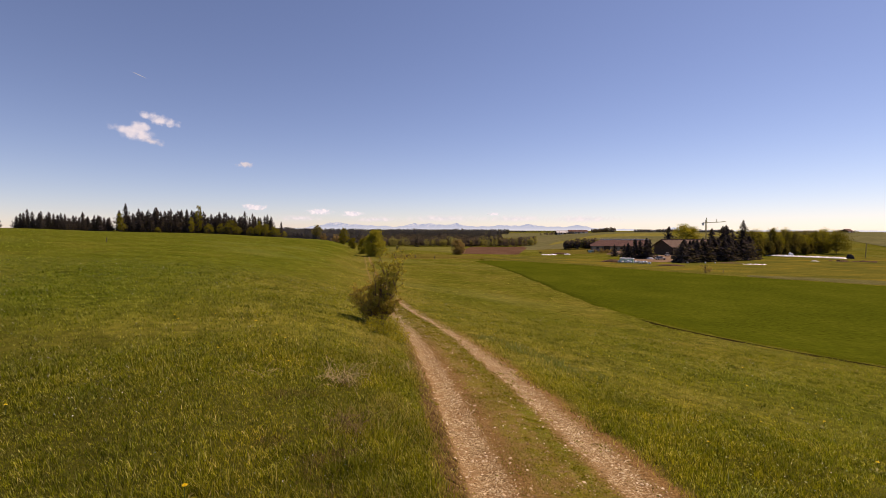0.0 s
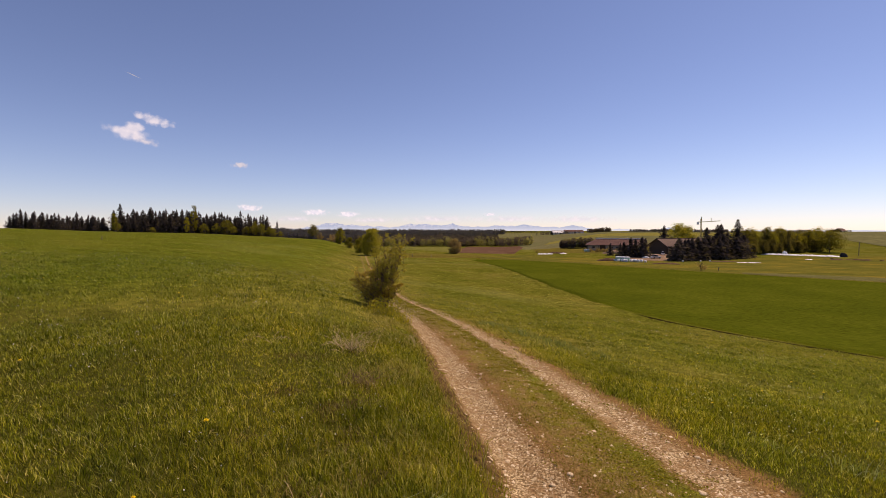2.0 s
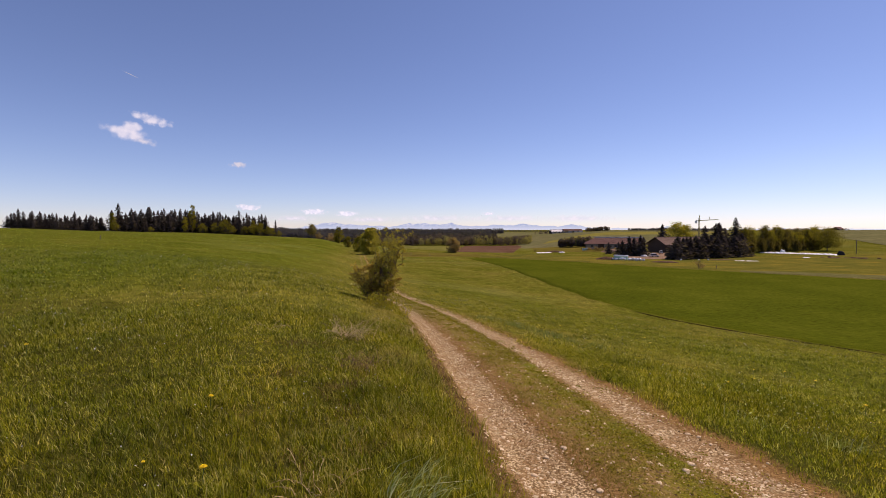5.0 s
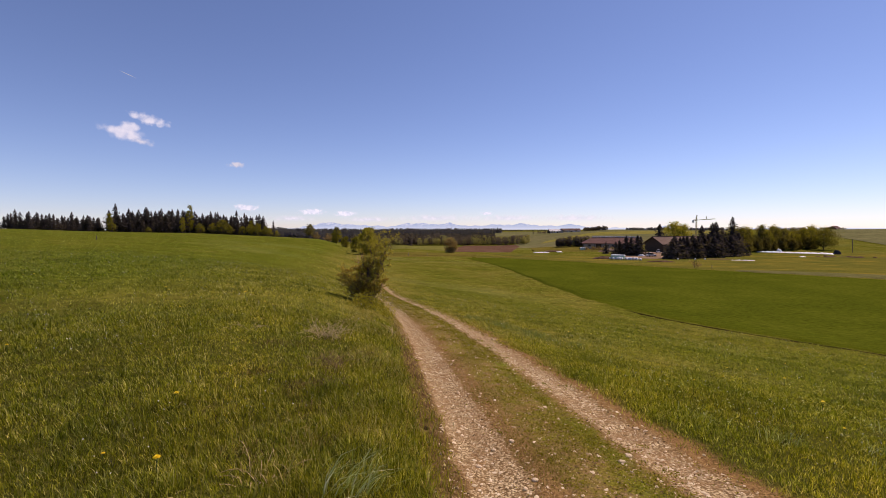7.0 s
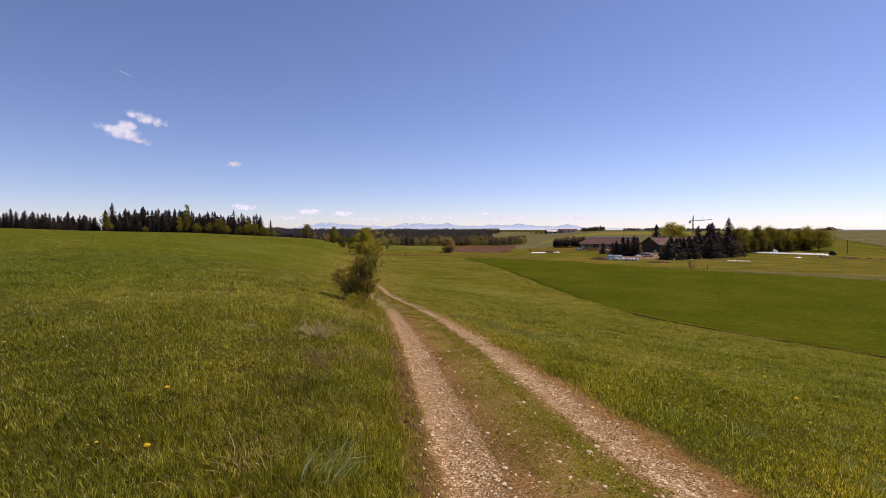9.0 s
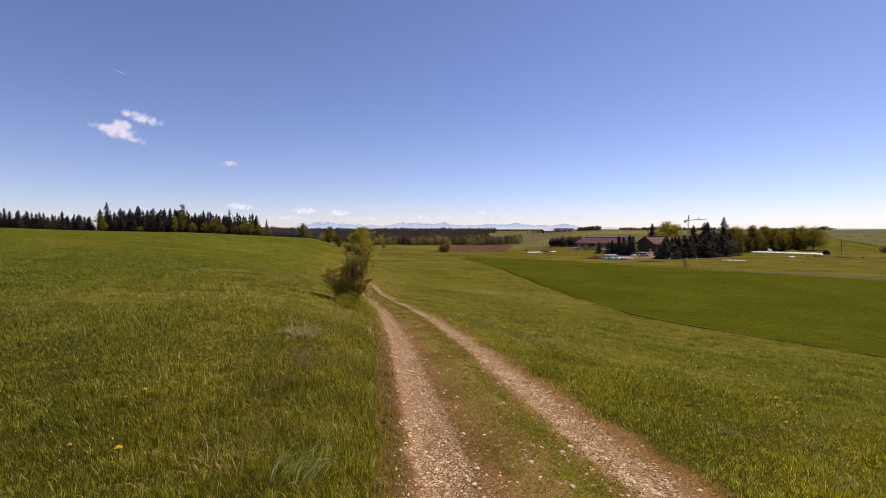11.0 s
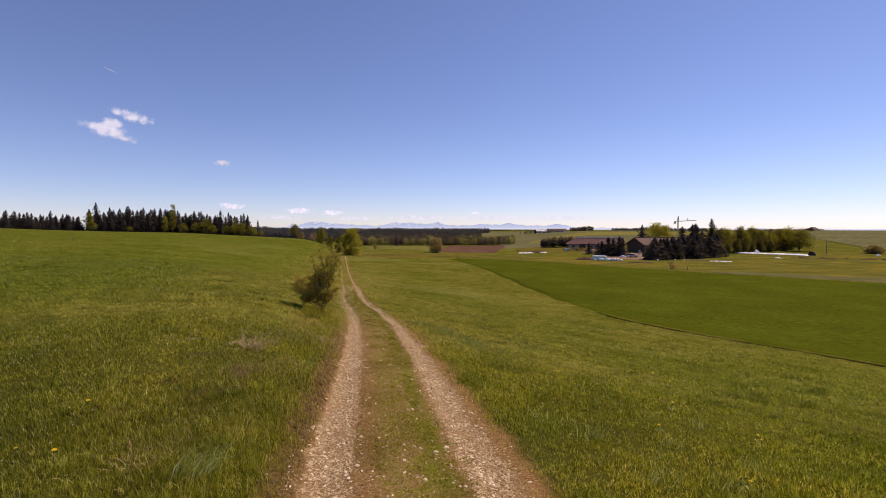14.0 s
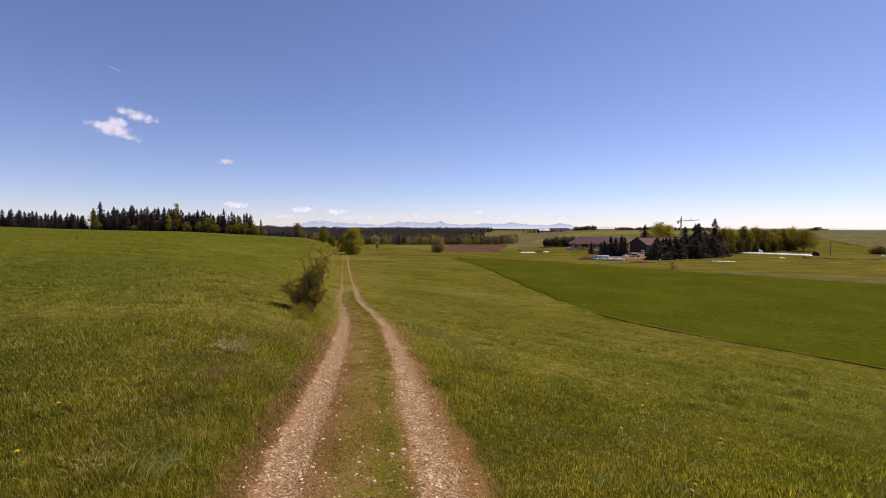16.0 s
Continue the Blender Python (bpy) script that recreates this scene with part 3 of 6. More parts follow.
def plant(name, meshes, x, y, label, category="tree", group="", scale=1.0, turn=None, sink=0.0, foot="trunk", crown="crown"):
    turn = (x * 37.0 + y * 53.0) % 360 if turn is None else turn
    ob = thing(name, (x, y, float(height(x, y)) - sink), label, category, group, turn)
    ob.scale = (scale,) * 3 if isinstance(scale, (int, float)) else scale
    part(foot, meshes[0], BARK, ob)
    part(crown, meshes[1], BARK, ob)
    return ob


# ---- ground ----
def axis(fine_lo, fine_hi, step, grow, reach_lo, reach_hi):
    mid = np.arange(fine_lo, fine_hi + step / 2, step)
    out_hi, out_lo, d = [], [], step
    v = mid[-1]
    while v < reach_hi:
        d *= grow
        v += d
        out_hi.append(min(v, reach_hi))
    v, d = mid[0], step
    while v > reach_lo:
        d *= grow
        v -= d
        out_lo.append(max(v, reach_lo))
    return np.array(out_lo[::-1] + list(mid) + out_hi)


def sheet_faces(nu, nv):
    i = np.arange((nu - 1) * (nv - 1))
    a = (i // (nv - 1)) * nv + i % (nv - 1)
    return np.stack([a, a + nv, a + nv + 1, a + 1], 1)


gx = axis(-2.6, 4.2, 0.075, 1.055, -4700, 4700)
gy = axis(0.5, 14.0, 0.12, 1.048, -4700, 4700)
X, Y = np.meshgrid(gx, gy, indexing="ij")
inside = np.minimum(1.0, 4700 / np.maximum(np.hypot(X, Y), 1))
X, Y = X * inside, Y * inside
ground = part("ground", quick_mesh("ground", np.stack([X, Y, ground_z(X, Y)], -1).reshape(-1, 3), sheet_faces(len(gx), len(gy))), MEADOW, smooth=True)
tagged(ground, "rolling green meadow crossed by a two-rut gravel farm track", "ground", kind="structure")


def sheet_z(x, y):
    """Height of the built ground sheet."""
    i, j = np.clip(np.searchsorted(gx, x) - 1, 0, len(gx) - 2), np.clip(np.searchsorted(gy, y) - 1, 0, len(gy) - 2)
    u, v = (x - gx[i]) / (gx[i + 1] - gx[i]), (y - gy[j]) / (gy[j + 1] - gy[j])
    z = lambda a, b: ground_z(gx[a], gy[b])
    return (z(i, j) * (1 - u) + z(i + 1, j) * u) * (1 - v) + (z(i, j + 1) * (1 - u) + z(i + 1, j + 1) * u) * v


def curve(points, k):
    """Points spread evenly along a smooth line along the corners."""
    p = np.asarray(points, float)
    s = np.concatenate([[0], np.cumsum(np.linalg.norm(np.diff(p, axis=0), axis=1))])
    u = np.linspace(0, s[-1], k)
    q = np.stack([np.interp(u, s, p[:, i]) for i in (0, 1)], 1)
    for _ in range(max(2, k // 12)):
        q[1:-1] = (q[:-2] + 2 * q[1:-1] + q[2:]) / 4
    return q


def field(name, edge_a, edge_b, lift, material, label, category, k=90, m=40, skirt=0.0, ragged=0.3):
    a, b = curve(edge_a, k), curve(edge_b, k)
    run = np.linspace(0, 1, k)[:, None]
    a = a + ragged * (np.sin(61 * run + 1) + 0.7 * np.sin(143 * run) + 0.5 * np.sin(307 * run))
    f = np.linspace(0, 1, m)[None, :, None]
    g = a[:, None] * (1 - f) + b[:, None] * f
    z = sheet_z(g[..., 0], g[..., 1]) + lift
    if not skirt and lift > 0.03:  # the rims dip into the ground
        z[:, 0] -= lift + 0.06
        z[:, -1] -= lift + 0.06
        z[0] = np.minimum(z[0], z[1] - lift - 0.06)
        z[-1] = np.minimum(z[-1], z[-2] - lift - 0.06)
    elif skirt:
        z[:, 0] -= skirt
        z[:, -1] -= lift + 0.05
        g[:, 1] = g[:, 0] + 0.03 * (g[:, 1] - g[:, 0]) / (np.linalg.norm(g[:, 1] - g[:, 0], axis=1)[:, None] + 1e-6)
    ob = part(name, quick_mesh(name, np.concatenate([g, z[..., None]], -1).reshape(-1, 3), sheet_faces(k, m)), material, smooth=True)
    return tagged(ob, label, category, kind="structure")


CROP_NEAR = [(-2, 150), (3.3, 128), (7.2, 108), (11, 83), (14, 62), (16.3, 46.5), (18.4, 40), (21.3, 35), (24.8, 31.3), (29.2, 24.7), (35, 13.5), (43, -6)]
CROP_FAR = [(0, 152), (11, 164), (27, 152), (39, 122), (50, 107), (63, 94), (73, 85), (95, 66), (125, 40), (150, 8)]
field("crop_field", CROP_NEAR, CROP_FAR, 0.05, CROP, "dense dark green young cereal crop, knee-low, below the meadow", "crop field", 260, 60, 0.06, 0.14)
# Soil edge; the ragged grass's shadow is put into its dark colour.
field("furrow", [(x - 0.24, y - 0.24) for x, y in CROP_NEAR[5:]], [(x + 0.32, y + 0.32) for x, y in CROP_NEAR[5:]], 0.015, FURROWSHADE, "dark furrow between meadow and crop, grass shade in its colour", "furrow", 320, 4, 0.0, 0.16)
field("dandelion_meadow", CROP_FAR, [(0, 196), (28, 228), (52, 202), (70, 195), (95, 200), (125, 215), (160, 236), (200, 225), (260, 160)], 0.1, YELLOW, "rough olive meadow yellowed by dandelions in front of the farm", "meadow", 120, 30)
field("headland", [(56, 101), (64, 94.5), (74, 86), (96, 67), (126, 41)], [(57.5, 105), (67, 103), (80, 98), (92, 95), (132, 72)], 0.17, HEADLAND, "pale bleached headland between crop and dandelion meadow", "field margin", 80, 16)
field("ploughed_field", [(-9, 204), (-12, 330), (-11, 470)], [(19, 228), (33, 340), (50, 470)], 0.14, PLOUGHED, "bare reddish brown ploughed field before the woods", "field", 50, 30)
field("rough_strip", [(-31, 140), (-24.5, 141), (-9.5, 158), (10, 175), (30, 188)], [(-35, 170), (-32, 176), (-12, 190), (12, 205), (36, 220)], 0.08, ROUGH, "rough olive brown strip of unmown grass below the pasture", "meadow", 160, 40, 0.0, 0.12)
field("valley_pasture", [(-44, 215), (-60, 300), (-80, 430)], [(-13, 208), (-16, 330), (-16, 470)], 0.12, PASTURE, "smooth fresh green pasture before the woods", "meadow", 50, 30)
field("far_stubble", [(60, 420), (140, 420), (210, 400)], [(75, 480), (160, 480), (240, 455)], 0.24, STRAW, "pale straw coloured field on the far slope", "field", 40, 12)
field("hill_pasture", [(215, 235), (330, 290), (520, 330)], [(300, 480), (420, 480), (640, 470)], 0.2, HAZYHILLSIDE, "wide green pasture climbing to the ridge", "meadow", 50, 30)
field("farmyard", [(56, 187), (66, 215), (78, 246)], [(79, 186), (90, 215), (104, 240)], 0.2, YARD, "bare brown earth yard between the barns", "yard", 30, 20)

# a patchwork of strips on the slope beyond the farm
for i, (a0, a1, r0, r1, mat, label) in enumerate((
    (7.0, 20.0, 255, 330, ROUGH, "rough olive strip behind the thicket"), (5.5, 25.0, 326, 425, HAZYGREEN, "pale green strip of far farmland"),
    (5.0, 30.0, 420, 590, HAZYHILLSIDE, "wide pale green field on the far slope"), (4.0, 31.0, 585, 865, HAZYGREEN, "muted green field below the far ridge"),
    (2.5, 13.0, 860, 1320, HAZYHILLSIDE, "green field round the distant farmstead"), (12.5, 60.0, 860, 1240, HAZYGREEN, "grey-green field along the far ridge"),
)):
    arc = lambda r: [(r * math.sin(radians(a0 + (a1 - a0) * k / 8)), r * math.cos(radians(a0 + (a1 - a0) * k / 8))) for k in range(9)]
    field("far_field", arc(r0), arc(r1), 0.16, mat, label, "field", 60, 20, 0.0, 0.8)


# ---- distance: mountains, clouds ----
def mountains():
    # Self-lit backdrop; haze is put into its colours, palest at the foot.
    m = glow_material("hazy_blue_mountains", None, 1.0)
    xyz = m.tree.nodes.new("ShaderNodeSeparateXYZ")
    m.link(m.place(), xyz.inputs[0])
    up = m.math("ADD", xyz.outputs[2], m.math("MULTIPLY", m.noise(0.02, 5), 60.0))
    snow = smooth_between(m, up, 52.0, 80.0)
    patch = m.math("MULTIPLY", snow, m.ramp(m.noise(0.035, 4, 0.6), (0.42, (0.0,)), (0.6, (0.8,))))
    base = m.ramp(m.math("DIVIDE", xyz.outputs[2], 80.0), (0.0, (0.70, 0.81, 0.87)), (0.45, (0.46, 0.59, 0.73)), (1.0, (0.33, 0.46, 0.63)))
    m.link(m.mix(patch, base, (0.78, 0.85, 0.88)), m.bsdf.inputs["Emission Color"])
    rng = np.random.default_rng(4)
    az = np.radians(np.linspace(-62, 66, 700))
    d = np.degrees(az)
    ridge = 26 + 66 * np.exp(-((d + 18) / 4.6) ** 2) + 72 * np.exp(-((d + 6.5) / 5.2) ** 2) + 48 * np.exp(-((d - 3) / 6) ** 2) + 30 * np.exp(-((d - 13) / 7) ** 2)
    for k in range(2, 9):
        ridge += (26 / k ** 0.8) * np.sin(k * 9.1 * az + rng.uniform(0, 6)) * (0.35 + 0.65 * (np.abs(d - 2) < 27)) * 0.6
    ridge = 0.8 * ridge - 14
    for k, amp in ((19, 7), (31, 6), (53, 4.5), (89, 3.2), (151, 2), (263, 1.2)):
        ridge += amp * (1 - 2 * np.abs(np.sin(0.5 * k * az * 2.3 + rng.uniform(0, 6)))) * (0.3 + 0.7 * (np.abs(d - 2) < 27))
    ridge = np.maximum(ridge, 3)
    low = np.full_like(ridge, -30)
    verts = []
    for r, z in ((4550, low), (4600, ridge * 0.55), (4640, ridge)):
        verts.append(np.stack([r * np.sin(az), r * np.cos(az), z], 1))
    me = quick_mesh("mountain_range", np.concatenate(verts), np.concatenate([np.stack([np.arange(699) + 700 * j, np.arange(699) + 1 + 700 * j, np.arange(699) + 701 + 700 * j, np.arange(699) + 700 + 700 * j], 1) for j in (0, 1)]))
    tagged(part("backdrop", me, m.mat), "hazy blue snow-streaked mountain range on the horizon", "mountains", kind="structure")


def cloud(az, el, wide, tall, seed, soft=0.5, name="cloud", label="small white fair-weather cloud", tilt=0.0, bright=0.9, grain=1.4):
    """A thin sheet of vapour far up in the sky, its edge broken by noise."""
    # The sunlit white comes from the sheet's own glow.
    m = glow_material("cloud_vapour", (0.86, 0.87, 0.92), bright)
    tc = m.object_place()
    vec = m.tree.nodes.new("ShaderNodeMapping")
    vec.inputs["Location"].default_value = (seed * 3.1, seed * 1.7, 0)
    m.link(tc, vec.inputs["Vector"])
    puff = m.noise(grain, 3.0, 0.45, vec.outputs[0])
    xyz = m.tree.nodes.new("ShaderNodeSeparateXYZ")
    m.link(tc, xyz.inputs[0])
    rx, ry = m.math("DIVIDE", xyz.outputs[0], wide / tall), xyz.outputs[1]
    rad = m.math("SQRT", m.math("ADD", m.math("MULTIPLY", rx, rx), m.math("MULTIPLY", ry, ry)))
    dens = m.math("SUBTRACT", m.math("ADD", puff, 0.5), m.math("MULTIPLY", rad, 0.84))
    alpha = smooth_between(m, dens, 0.24, 0.24 + 0.5 * soft)
    m.link(m.math("MULTIPLY", alpha, 0.9), m.bsdf.inputs["Alpha"])
    m.link(m.ramp(puff, (0.3, (0.72, 0.8, 0.88)), (0.6, (0.93, 0.97, 0.97))), m.bsdf.inputs["Emission Color"])
    d = 4300.0
    a, e = radians(az), radians(el)
    at = Vector((d * math.sin(a) * math.cos(e), d * math.cos(a) * math.cos(e), d * math.sin(e)))
    size = d * radians(tall) / 2
    aspect = wide / tall
    u = np.linspace(-1, 1, 13)
    gx_, gy_ = np.meshgrid(u * aspect, u, indexing="ij")
    me = quick_mesh(name, np.stack([gx_, gy_, 0.15 * np.cos(1.5 * gx_ / aspect) * np.cos(1.5 * gy_)], -1).reshape(-1, 3), sheet_faces(13, 13))
    ob = part(name, me, m.mat)
    ob.matrix_world = look(at, (0, 0, 0)) @ pose(0, 0, 0, 0, 0, tilt) @ Matrix.Diagonal((size, size, size, 1))
    ob.visible_shadow = False
    tagged(ob, label, "cloud", "clouds", "structure")


mountains()


def ring(x0, x1, r, jitter, count, seed):
    """Places on an arc: compass angles x0 to x1 at about distance r."""
    rng = np.random.default_rng(seed)
    for i in range(count):
        a = radians(x0 + (x1 - x0) * (i + rng.uniform(0.1, 0.9)) / count)
        d = r + rng.uniform(-jitter, jitter)
        yield d * math.sin(a), d * math.cos(a), rng


# ---- hilltop woods ----
SPRUCES = [spruce_meshes(17, 3.6, 11), spruce_meshes(19, 3.4, 12), spruce_meshes(15, 3.6, 13), spruce_meshes(18, 2.9, 14, 0.25)]
LEAFY = [broadleaf_meshes(7, 6.5, 21, EDGELEAF, 0.27, 44, 46, 0.1, 3, 0.6), broadleaf_meshes(6.4, 4.6, 22, EDGELEAF, 0.26, 36, 44, 0.08, 2, 0.6)]
for x0, x1, r, jit, count, seed, tall in ((-47.6, -40.6, 300, 6, 24, 1, 0.44), (-46.8, -40.4, 316, 6, 22, 2, 0.46), (-39.8, -27.6, 300, 7, 32, 3, 0.66), (-39.5, -28.5, 316, 7, 30, 4, 0.7), (-38.5, -30.0, 330, 5, 22, 5, 0.73), (-28.6, -24.8, 304, 7, 12, 6, 0.7)):
    for x, y, rng in ring(x0, x1, r, jit, count, seed):
        s = tall * (rng.uniform(0.76, 1.06) + 0.14 * (rng.random() < 0.25))
        plant("spruce", SPRUCES[rng.integers(0, 4)], x, y, "tall dark spruce in the hilltop wood", "tree", "hilltop spruces", (tall * 1.75, tall * 1.75, s))
for a, s, v in ((-27.3, 0.7, 0), (-26.5, 0.95, 1), (-25.7, 1.0, 0), (-24.8, 0.9, 1), (-24.4, 0.7, 0), (-23.6, 0.6, 1), (-28.6, 0.75, 1), (-29.3, 1.1, 0), (-30.4, 0.9, 1), (-31.6, 0.75, 0), (-36.4, 0.4, 0), (-39.5, 0.8, 1)):
    x, y = 287 * math.sin(radians(a)), 287 * math.cos(radians(a))
    plant("field_maple", LEAFY[v], x, y, "fresh yellow-green broadleaf tree at the edge of the wood", "tree", "wood edge trees", s)
for a, d, s in ((-24.0, 292, 0.6), (-32.4, 305, 0.8), (-38.6, 296, 0.56), (-48.6, 300, 0.3)):
    plant("spruce", SPRUCES[0], d * math.sin(radians(a)), d * math.cos(radians(a)), "thin spruce standing clear of the hilltop wood", "tree", "hilltop spruces", s)

BIRCH = broadleaf_meshes(11, 4.0, 37, SPRING, 0.26, 40, 46, 0.12)
for a, d, s in ((-39.7, 294, 0.86), (-33.3, 292, 0.8), (-32.6, 296, 1.42), (-26.4, 290, 0.8)):
    plant("birch", BIRCH, d * math.sin(radians(a)), d * math.cos(radians(a)), "slim pale green birch before the dark spruces", "tree", "wood edge birches", (min(s, 0.95), min(s, 0.95), s))

# ---- trees along the track in the valley ----
SHADY_BUSH = broadleaf_meshes(7.6, 6.4, 34, OLIVE, 0.26, 60, 56, 0.05, 6)
SCRUB = [broadleaf_meshes(8.6, 6.4, 31, WILLOWLEAF, 0.3, 70, 60, 0.05, 6), broadleaf_meshes(8.2, 6.8, 32, SPRING, 0.3, 64, 50, 0.05, 6, 0.3), broadleaf_meshes(6.3, 5.4, 33, RUSSET, 0.28, 60, 50, 0.04, 6)]
plant("willow_shrub", SCRUB[0], -34.2, 147.5, "tall many-stemmed olive green willow beside the track", "tree", foot="stems")
plant("willow_shrub", SCRUB[1], -43.0, 168.0, "loose yellow-green willow behind its darker neighbour", "tree", scale=0.68, foot="stems")
plant("willow_shrub", SCRUB[2], -9.4, 198.0, "round budding russet shrub in the open valley", "tree", foot="stems")
SHOULDER = [broadleaf_meshes(9.5, 7.5, 38, WOODLAND, 0.26, 46, 60, 0.3), broadleaf_meshes(11, 6.5, 39, OLIVE, 0.26, 56, 56, 0.08), broadleaf_meshes(4.6, 5.4, 40, RUSSET, 0.22, 40, 40, 0.04, 6)]
plant("oak", SHOULDER[0], -87.2, 240.5, "round half-leafed tree on the shoulder of the hill", "tree", scale=0.78)
plant("elder_bush", SHOULDER[2], -84.0, 242.0, "low green bush at the foot of a round tree", "tree", scale=0.7, foot="stems")
plant("elder_bush", SHOULDER[2], -76.5, 240.0, "low brown budding bush on the shoulder of the hill", "tree", scale=(0.95, 0.95, 0.8), foot="stems")
plant("ash_tree", SHOULDER[1], -68.0, 226.0, "slim dark green tree beside the sunken track", "tree", scale=0.74)
plant("ash_tree", SHOULDER[1], -70.5, 231.0, "smaller dark green tree beside the sunken track", "tree", scale=0.55)
plant("elder_bush", SHADY_BUSH, -57.5, 204.5, "low round dark green bush beside the sunken track", "tree", scale=0.62, foot="stems")
plant("sapling", broadleaf_meshes(3.4, 1.8, 36, BUDGREEN, 0.2, 22, 16, 0.3), -35.5, 197.0, "thin young tree standing alone in the pasture", "tree")


# ---- far woods, each a mass of trees ----
def woods(name, x0, x1, r, depth, count, h, seed, label, mixture):
    """mixture: rows of share, part name, material; a part called conifers holds pointed trees."""
    rng = np.random.default_rng(seed)
    builds = [Build() for _ in mixture]
    shares = np.cumsum([row[0] for row in mixture])
    for i in range(count):
        a = radians(rng.uniform(x0, x1))
        d = r + rng.uniform(-depth, depth)
        x, y = d * math.sin(a), d * math.cos(a)
        z = float(height(x, y))
        # trees of a kind stand together
        pick = 0.62 * rng.random() + 0.38 * (0.5 + 0.5 * math.sin(67 * a + seed + 0.02 * d))
        kind = min(int(np.searchsorted(shares, pick * shares[-1])), len(mixture) - 1)
        b = builds[kind]
        s = h * (0.88 + 0.1 * math.sin(41 * a + seed) * math.sin(97 * a) + rng.uniform(-0.1, 0.1))
        if mixture[kind][1] == "conifers":
            quads = []
            for k in range(7):
                f = k / 7
                for j in range(5):
                    t = rng.uniform(0, 6.283)
                    e = np.array([math.cos(t), math.sin(t), 0]) * 0.3 * s * (1.12 - f) ** 0.6 * rng.uniform(0.7, 1.2)
                    side = np.array([-e[1], e[0], 0]) * 0.45
                    c = np.array([x, y, z + s * (0.06 + 0.9 * f)])
                    quads += [c, c + e * 0.6 + side - (0, 0, s * 0.05), c + e - (0, 0, s * 0.12), c + e * 0.6 - side - (0, 0, s * 0.05)]
            c = np.array([x, y, z + s])
            quads += [c - (0, 0, 0.03 * s), c + (0.07 * s, 0, -0.1 * s), c - (0, 0, 0.16 * s), c + (-0.07 * s, 0.01 * s, -0.1 * s)]
            b.put(np.array(quads), np.arange(len(quads)).reshape(-1, 4))
        else:
            s *= rng.uniform(0.72, 0.98)
            w = s * rng.uniform(0.22, 0.36)
            way = rng.normal(size=(70, 3))
            way /= np.linalg.norm(way, axis=1)[:, None]
            pts = way * (rng.uniform(0.3, 1.0, 70) ** 0.5)[:, None] * (w, w, 0.45 * s) + (x, y, z + 0.52 * s)
            b.leaves(pts, 0.095 * s, rng)
    ob = thing(name, (0, 0, 0), label, "woods")
    tagged(ob, kind="stuff")
    for b, (share, part_name, material) in zip(builds, mixture):
        if b.count:
            part(part_name, b.mesh(part_name), material, ob)


MIXED = [(0.24, "conifers", WOODNEEDLE), (0.52, "bare_crowns", MAUVE), (0.24, "budding_crowns", BUDGREEN)]
DARK = [(0.62, "conifers", HAZENEEDLE), (0.38, "dark_crowns", HAZENEEDLE)]
LEAFED = [(0.08, "conifers", WOODNEEDLE), (0.46, "bare_crowns", MAUVE), (0.46, "budding_crowns", BUDGREEN)]
woods("valley_woods", -14.5, 2.6, 505, 20, 300, 13.5, 41, "long belt of mixed spruce and budding broadleaf woods across the valley", MIXED)
woods("wood_margin", -14.5, 6.4, 474, 6, 120, 11.5, 42, "budding trees along the margin of the valley woods", LEAFED)
woods("eastern_wood_end", 1.5, 6.8, 498, 12, 120, 11.5, 43, "budding broadleaf trees at the end of the valley woods", LEAFED)
woods("inner_woods", -15.0, 2.5, 560, 24, 330, 14.0, 52, "dark spruce woods behind the valley margin", [(0.55, "conifers", WOODNEEDLE), (0.45, "bare_crowns", MAUVE)])
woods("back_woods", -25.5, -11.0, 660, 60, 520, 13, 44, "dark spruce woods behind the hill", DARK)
woods("outer_woods", -25.0, 2.0, 900, 60, 640, 14.5, 53, "dark spruce ridge behind the valley, blued with painted haze", DARK)
woods("middle_ridge_woods", -25.5, 3.5, 1150, 50, 560, 14, 54, "dark woods on a middle ridge, blued with painted haze", DARK)
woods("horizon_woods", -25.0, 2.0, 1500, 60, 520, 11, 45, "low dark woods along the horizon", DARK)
woods("horizon_hedge", 1.5, 9.0, 1500, 40, 240, 5.5, 55, "thin low row of dark trees along the horizon", DARK)
woods("ridge_woods", 17.8, 27.5, 1250, 30, 460, 11, 46, "dark woods on the far ridge", DARK)
woods("crest_woods", 32.0, 37.4, 900, 10, 70, 6, 47, "low row of trees along the crest of the pasture", LEAFED)
woods("far_copse", 13.2, 15.8, 960, 10, 70, 12, 48, "small rounded copse beside the distant farmstead", [(1.0, "bare_crowns", MAUVE)])
woods("far_farm_trees", 7.2, 12.8, 1012, 14, 40, 8, 49, "scattered trees round the distant farmstead", [(0.2, "conifers", HAZENEEDLE), (0.8, "bare_crowns", MAUVE)])
woods("dark_hedge", 10.2, 14.0, 312, 4, 90, 8.0, 50, "dark thicket of bare budding trees beside the barn", [(0.75, "bare_crowns", MAUVE), (0.25, "budding_crowns", BUDGREEN)])


